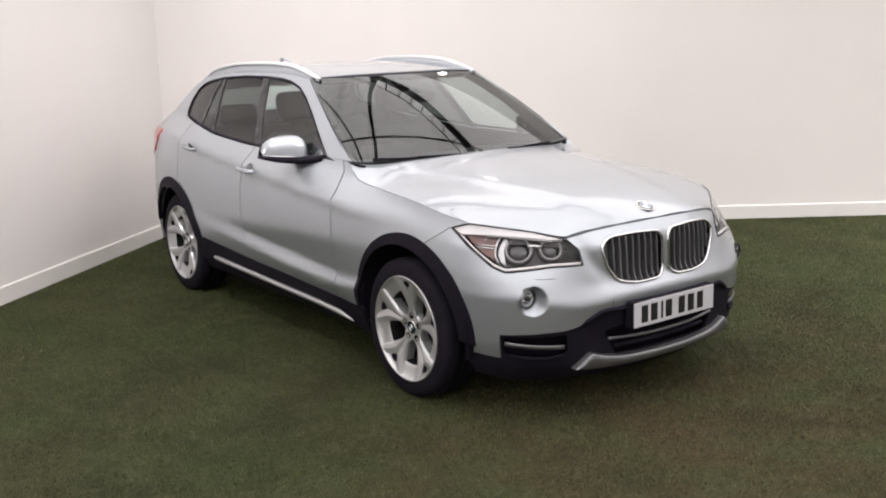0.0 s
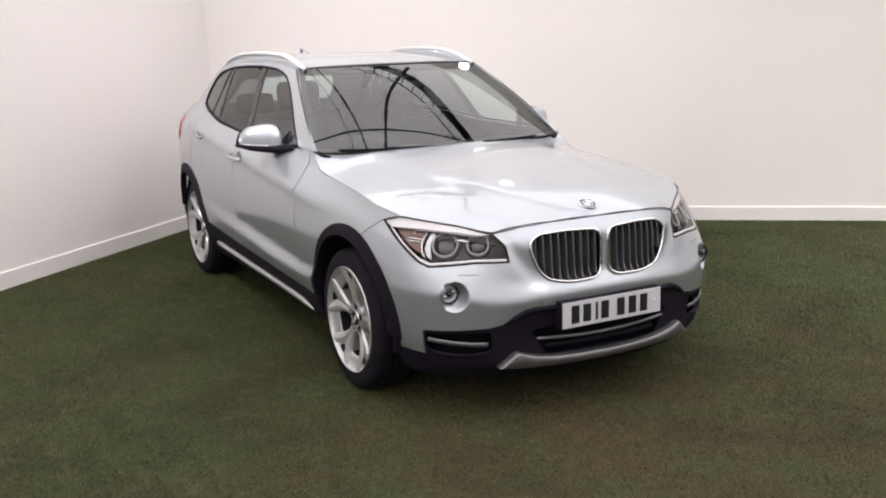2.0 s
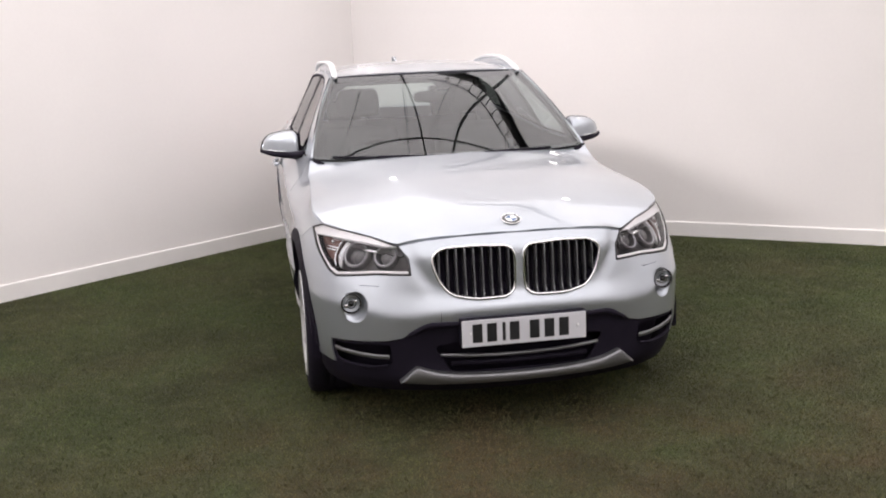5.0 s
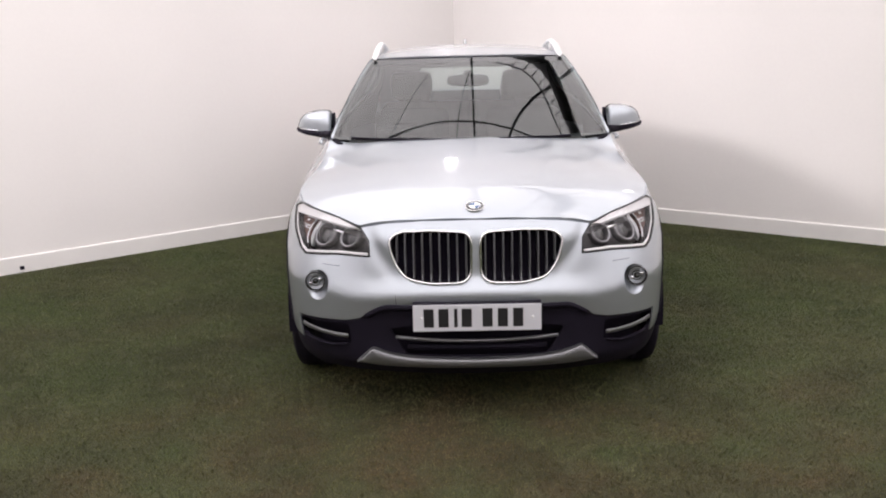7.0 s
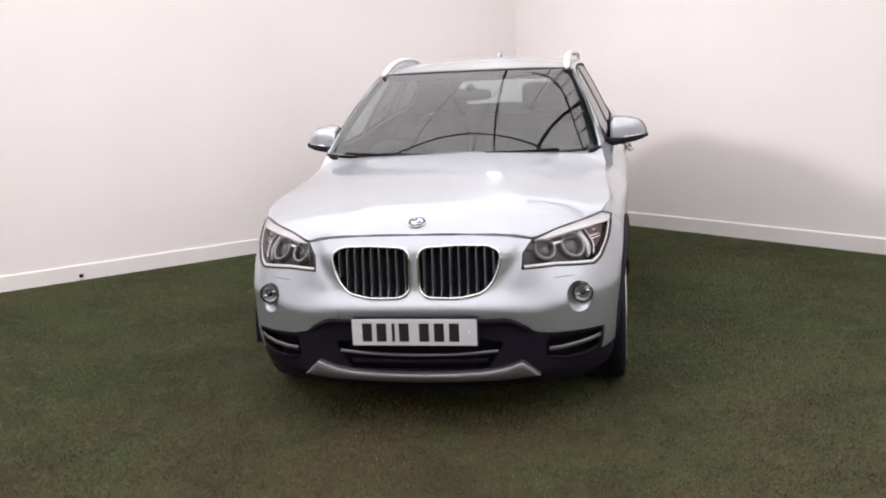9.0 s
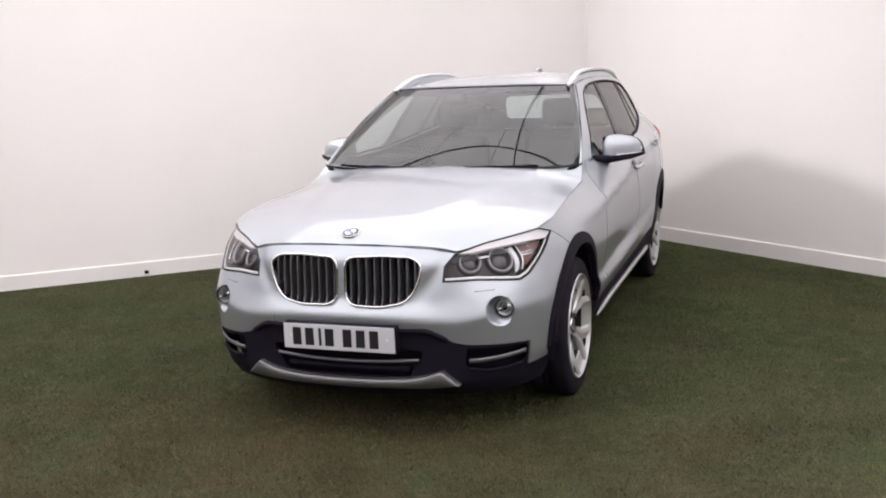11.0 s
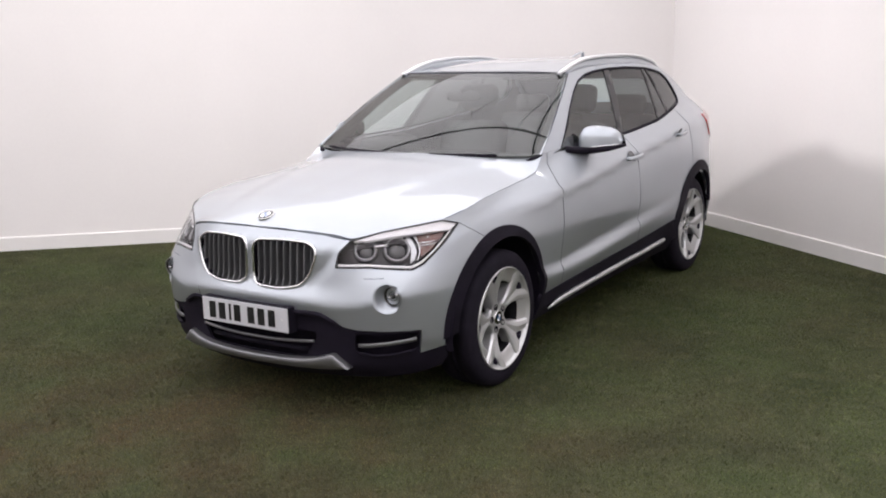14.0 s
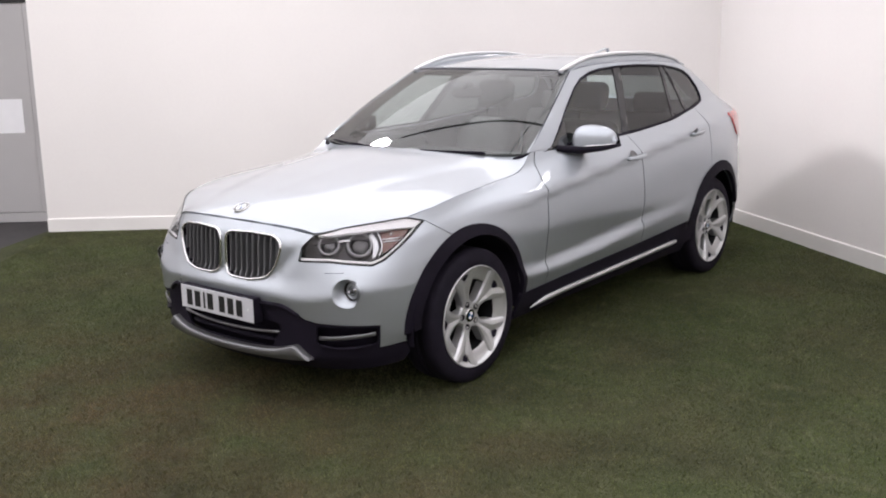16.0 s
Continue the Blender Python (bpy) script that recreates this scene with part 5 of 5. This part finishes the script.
# -- wheels --
def wheel(x, y):
    w = empty("wheel", car, "alloy wheel with five forked silver spokes and black tyre")
    rr = .332
    prof = [(.240, .098), (.247, .104), (.260, .107), (.275, .1075), (.300, .105), (.318, .097), (.3275, .086), (rr, .060), (rr, .020), (rr - .006, .018), (rr - .006, .012), (rr, .010),
            (rr, -.010), (rr - .006, -.012), (rr - .006, -.018), (rr, -.020), (rr, -.060), (.3275, -.086), (.300, -.111), (.255, -.113), (.232, -.098)]
    lathe("tyre", prof, RUBBER, w, 72, "black low profile tyre")
    lathe("rim", [(.2505, .096), (.2505, .108), (.2475, .112), (.2435, .109), (.2400, .101), (.232, .094), (.212, .087), (.195, .083), (.184, .080), (.1790, .0755)], ALLOY, w, 72, "silver alloy rim")
    # barrel in the dark alloy, to paint the shade behind the spokes
    lathe("barrel", [(.1790, .0750), (.175, .0), (.178, -.09)], ALLOY_SHADE, w, 48)
    lathe("brake_disc", [(.150, -.060), (.150, -.048), (.09, -.048), (.085, -.030), (.06, -.028)], STEEL, w, 48)
    # dark disc added to keep the inside of the wheel black
    lathe("wheel_shade_back", [(.197, -.085), (.02, -.087)], SHELL, w, 32)
    lathe("hub", [(.072, .034), (.070, .054), (.064, .0630), (.047, .0660), (.040, .070), (.036, .064), (.001, .064)], ALLOY, w, 40)
    lathe("cap_disc", [(.034, .065), (.034, .072), (.031, .074), (.0305, .0735)], CHROME, w, 32)
    lathe("hub_cap", [(.031, .0735), (.020, .0742), (.001, .0744)], GLOSS_BLACK, w, 32, "dark centre cap")
    for k in range(4):
        t = np.radians(np.linspace(90 * k, 90 * k + 90, 6))
        link_mesh("cap_quarter", [(.0752, 0, 0)] + [(.0752, .019 * math.cos(a), .019 * math.sin(a)) for a in t], [(0, i, i + 1) for i in range(1, 6)], BLUE if k % 2 else WHITE, w, smooth=False)

    def spoke(mid):
        """A broad spoke that forks before the rim: faces, chamfers and walls, apart along sharp edges."""
        rs = np.linspace(.046, .2425, 17)
        half = np.interp(rs, [.066, .074, .09, .12, .16, .20, .2425], [0, .022, .033, .043, .048, .049, .048])
        outer = math.radians(36) - np.arcsin(half / rs)
        inner = np.radians(np.interp(rs, [.185, .20, .2425], [0, 5.5, 12.5]))
        face = np.interp(rs, [.046, .08, .14, .20, .2425], [.066, .070, .079, .094, .106])
        dip = np.interp(rs, [.075, .10, .165, .2425], [0, .003, .005, .004])
        edge = .011 * np.clip((rs - .062) / .03, 0, 1)
        verts, faces = [], []
        for way in (1, -1):
            def row(f, drop):
                ang = mid + way * (inner + (outer - inner) * f)
                return np.stack([face - drop, rs * np.cos(ang), rs * np.sin(ang)], 1)
            lines = [row(0, dip + .040), row(0, dip), row(.5, -.0018 * np.clip((rs - .08) / .05, 0, 1)), row(.84, .001), row(1, edge), row(1, edge + .045)]
            for j, (p, q) in enumerate(zip(lines[:-1], lines[1:])):
                k, n = len(verts), len(rs)
                lo = 12 if j == 0 else 0
                verts += list(p) + list(q)
                for i in range(lo, n - 1):
                    quad = (k + i, k + i + 1, k + n + i + 1, k + n + i)
                    faces.append(quad if way < 0 else quad[::-1])
        return verts, faces

    for k in range(5):
        mid = math.radians(90 + 72 * k)
        verts, faces = spoke(mid)
        link_mesh("spoke", verts, faces, ALLOY, w, "forked silver spoke")
        # dark sheet just above the rim, standing in for the shade in the fork
        gap = [(x, r * math.cos(mid + a), r * math.sin(mid + a)) for r, a, x in ((.190, 0, .0835), (.203, -.075, .088), (.221, -.115, .094), (.226, 0, .0955), (.221, .115, .094), (.203, .075, .088))]
        link_mesh("spoke_gap_shade", gap, [(0, 5, 4, 3), (0, 3, 2, 1)], SHELL, w, "dark sheet standing for the shaded gap in a spoke fork", False)
        # dark raised disc in place of a deep bolt hole and its shade
        hole_shade = lathe("bolt_hole_shade", [(.0150, .0), (.0150, .0045), (.0135, .0050), (.0110, .0015), (.001, .001)], SHELL, w, 18)
        hole_shade.location = (.0660, .057 * math.cos(mid), .057 * math.sin(mid))
    return w


first = wheel(.75, 0)
first.matrix_basis = pose(.75, 0, .331, 17, 0, 0)
for x, y, turn, spin in ((-.75, 0, 180, 0), (.715, 2.735, 0, 40), (-.715, 2.735, 180, -13)):
    copy_thing(first, pose(x, y, .331, 0, 0, turn) @ pose(0, 0, 0, spin, 0, 0))

# -- cabin --
part("dashboard", block(-.66, .66, .50, .98, .70, 1.01, .06, 3), CABIN, car, label="black dashboard")
part("cabin_floor", block(-.70, .70, .55, 3.2, .24, .30), CABIN, car, smooth=False)
part("boot_cover", block(-.62, .62, 2.55, 3.30, .98, 1.0, .008), CABIN, car)
for x in (-.36, .36):
    seat = empty("front_seat", car, "black leather front seat with headrest")
    part("cushion", block(x - .25, x + .25, 1.05, 1.58, .40, .60, .06, 3), SEAT, seat)
    back = part("backrest", block(-.24, .24, -.07, .07, 0, .62, .06, 3), SEAT, seat)
    back.matrix_basis = pose(x, 1.62, .52, -17, 0, 0)
    head = part("headrest", block(-.135, .135, -.05, .05, 0, .18, .045, 3), SEAT, seat)
    head.matrix_basis = pose(x, 1.83, 1.17, -12, 0, 0)
    for dx in (-.05, .05):
        sweep("headrest_post", [(x + dx, 1.80, 1.08), (x + dx, 1.815, 1.13), (x + dx, 1.83, 1.19)], ring_profile(.012, .012, 6), STEEL, seat, up=(0, 1, 0))
bench = empty("rear_seat", car, "black leather rear bench with headrests")
part("cushion", block(-.62, .62, 1.95, 2.42, .42, .62, .06, 3), SEAT, bench)
back = part("backrest", block(-.62, .62, -.07, .07, 0, .58, .06, 3), SEAT, bench)
back.matrix_basis = pose(0, 2.46, .55, -18, 0, 0)
for x in (-.38, .38):
    head = part("headrest", block(-.13, .13, -.045, .045, 0, .14, .04, 3), SEAT, bench)
    head.matrix_basis = pose(x, 2.63, 1.10, -14, 0, 0)
part("instrument_hood", block(-.52, -.20, .70, .92, .98, 1.085, .035, 3), CABIN, car, label="black hood over the instruments")
wheel_hub = empty("steering_wheel", car, "black steering wheel")
wheel_hub.matrix_basis = pose(-.36, .98, .93, 0, 0, 90) @ pose(0, 0, 0, 0, -24, 0)
torus("wheel_rim", .185, .030, CABIN, wheel_hub)
super_shape("airbag_cover", (0, 0, 0), (.03, .09, .07), CABIN, wheel_hub)
for a in (0, 180, 270):
    sweep("wheel_spoke", [(0, .06 * math.cos(radians(a)), .06 * math.sin(radians(a))), (0, .12 * math.cos(radians(a)), .12 * math.sin(radians(a))), (0, .18 * math.cos(radians(a)), .18 * math.sin(radians(a)))], ring_profile(.03, .02, 6), CABIN, wheel_hub, up=(1, 0, 0))
rear_view = empty("rear_view_mirror", car, "black rear-view mirror behind the windscreen")
super_shape("mirror_case", (0, 1.06, 1.318), (.120, .020, .034), GLOSS_BLACK, rear_view, 3.2)
super_shape("mirror_stem", (0, 1.075, 1.353), (.026, .040, .026), CABIN, rear_view, 2.6)
for side, _ in SIDES:
    part("sun_visor", block(side * .33 - .20, side * .33 + .20, 1.30, 1.46, 1.400, 1.415, .006), LINER, car)
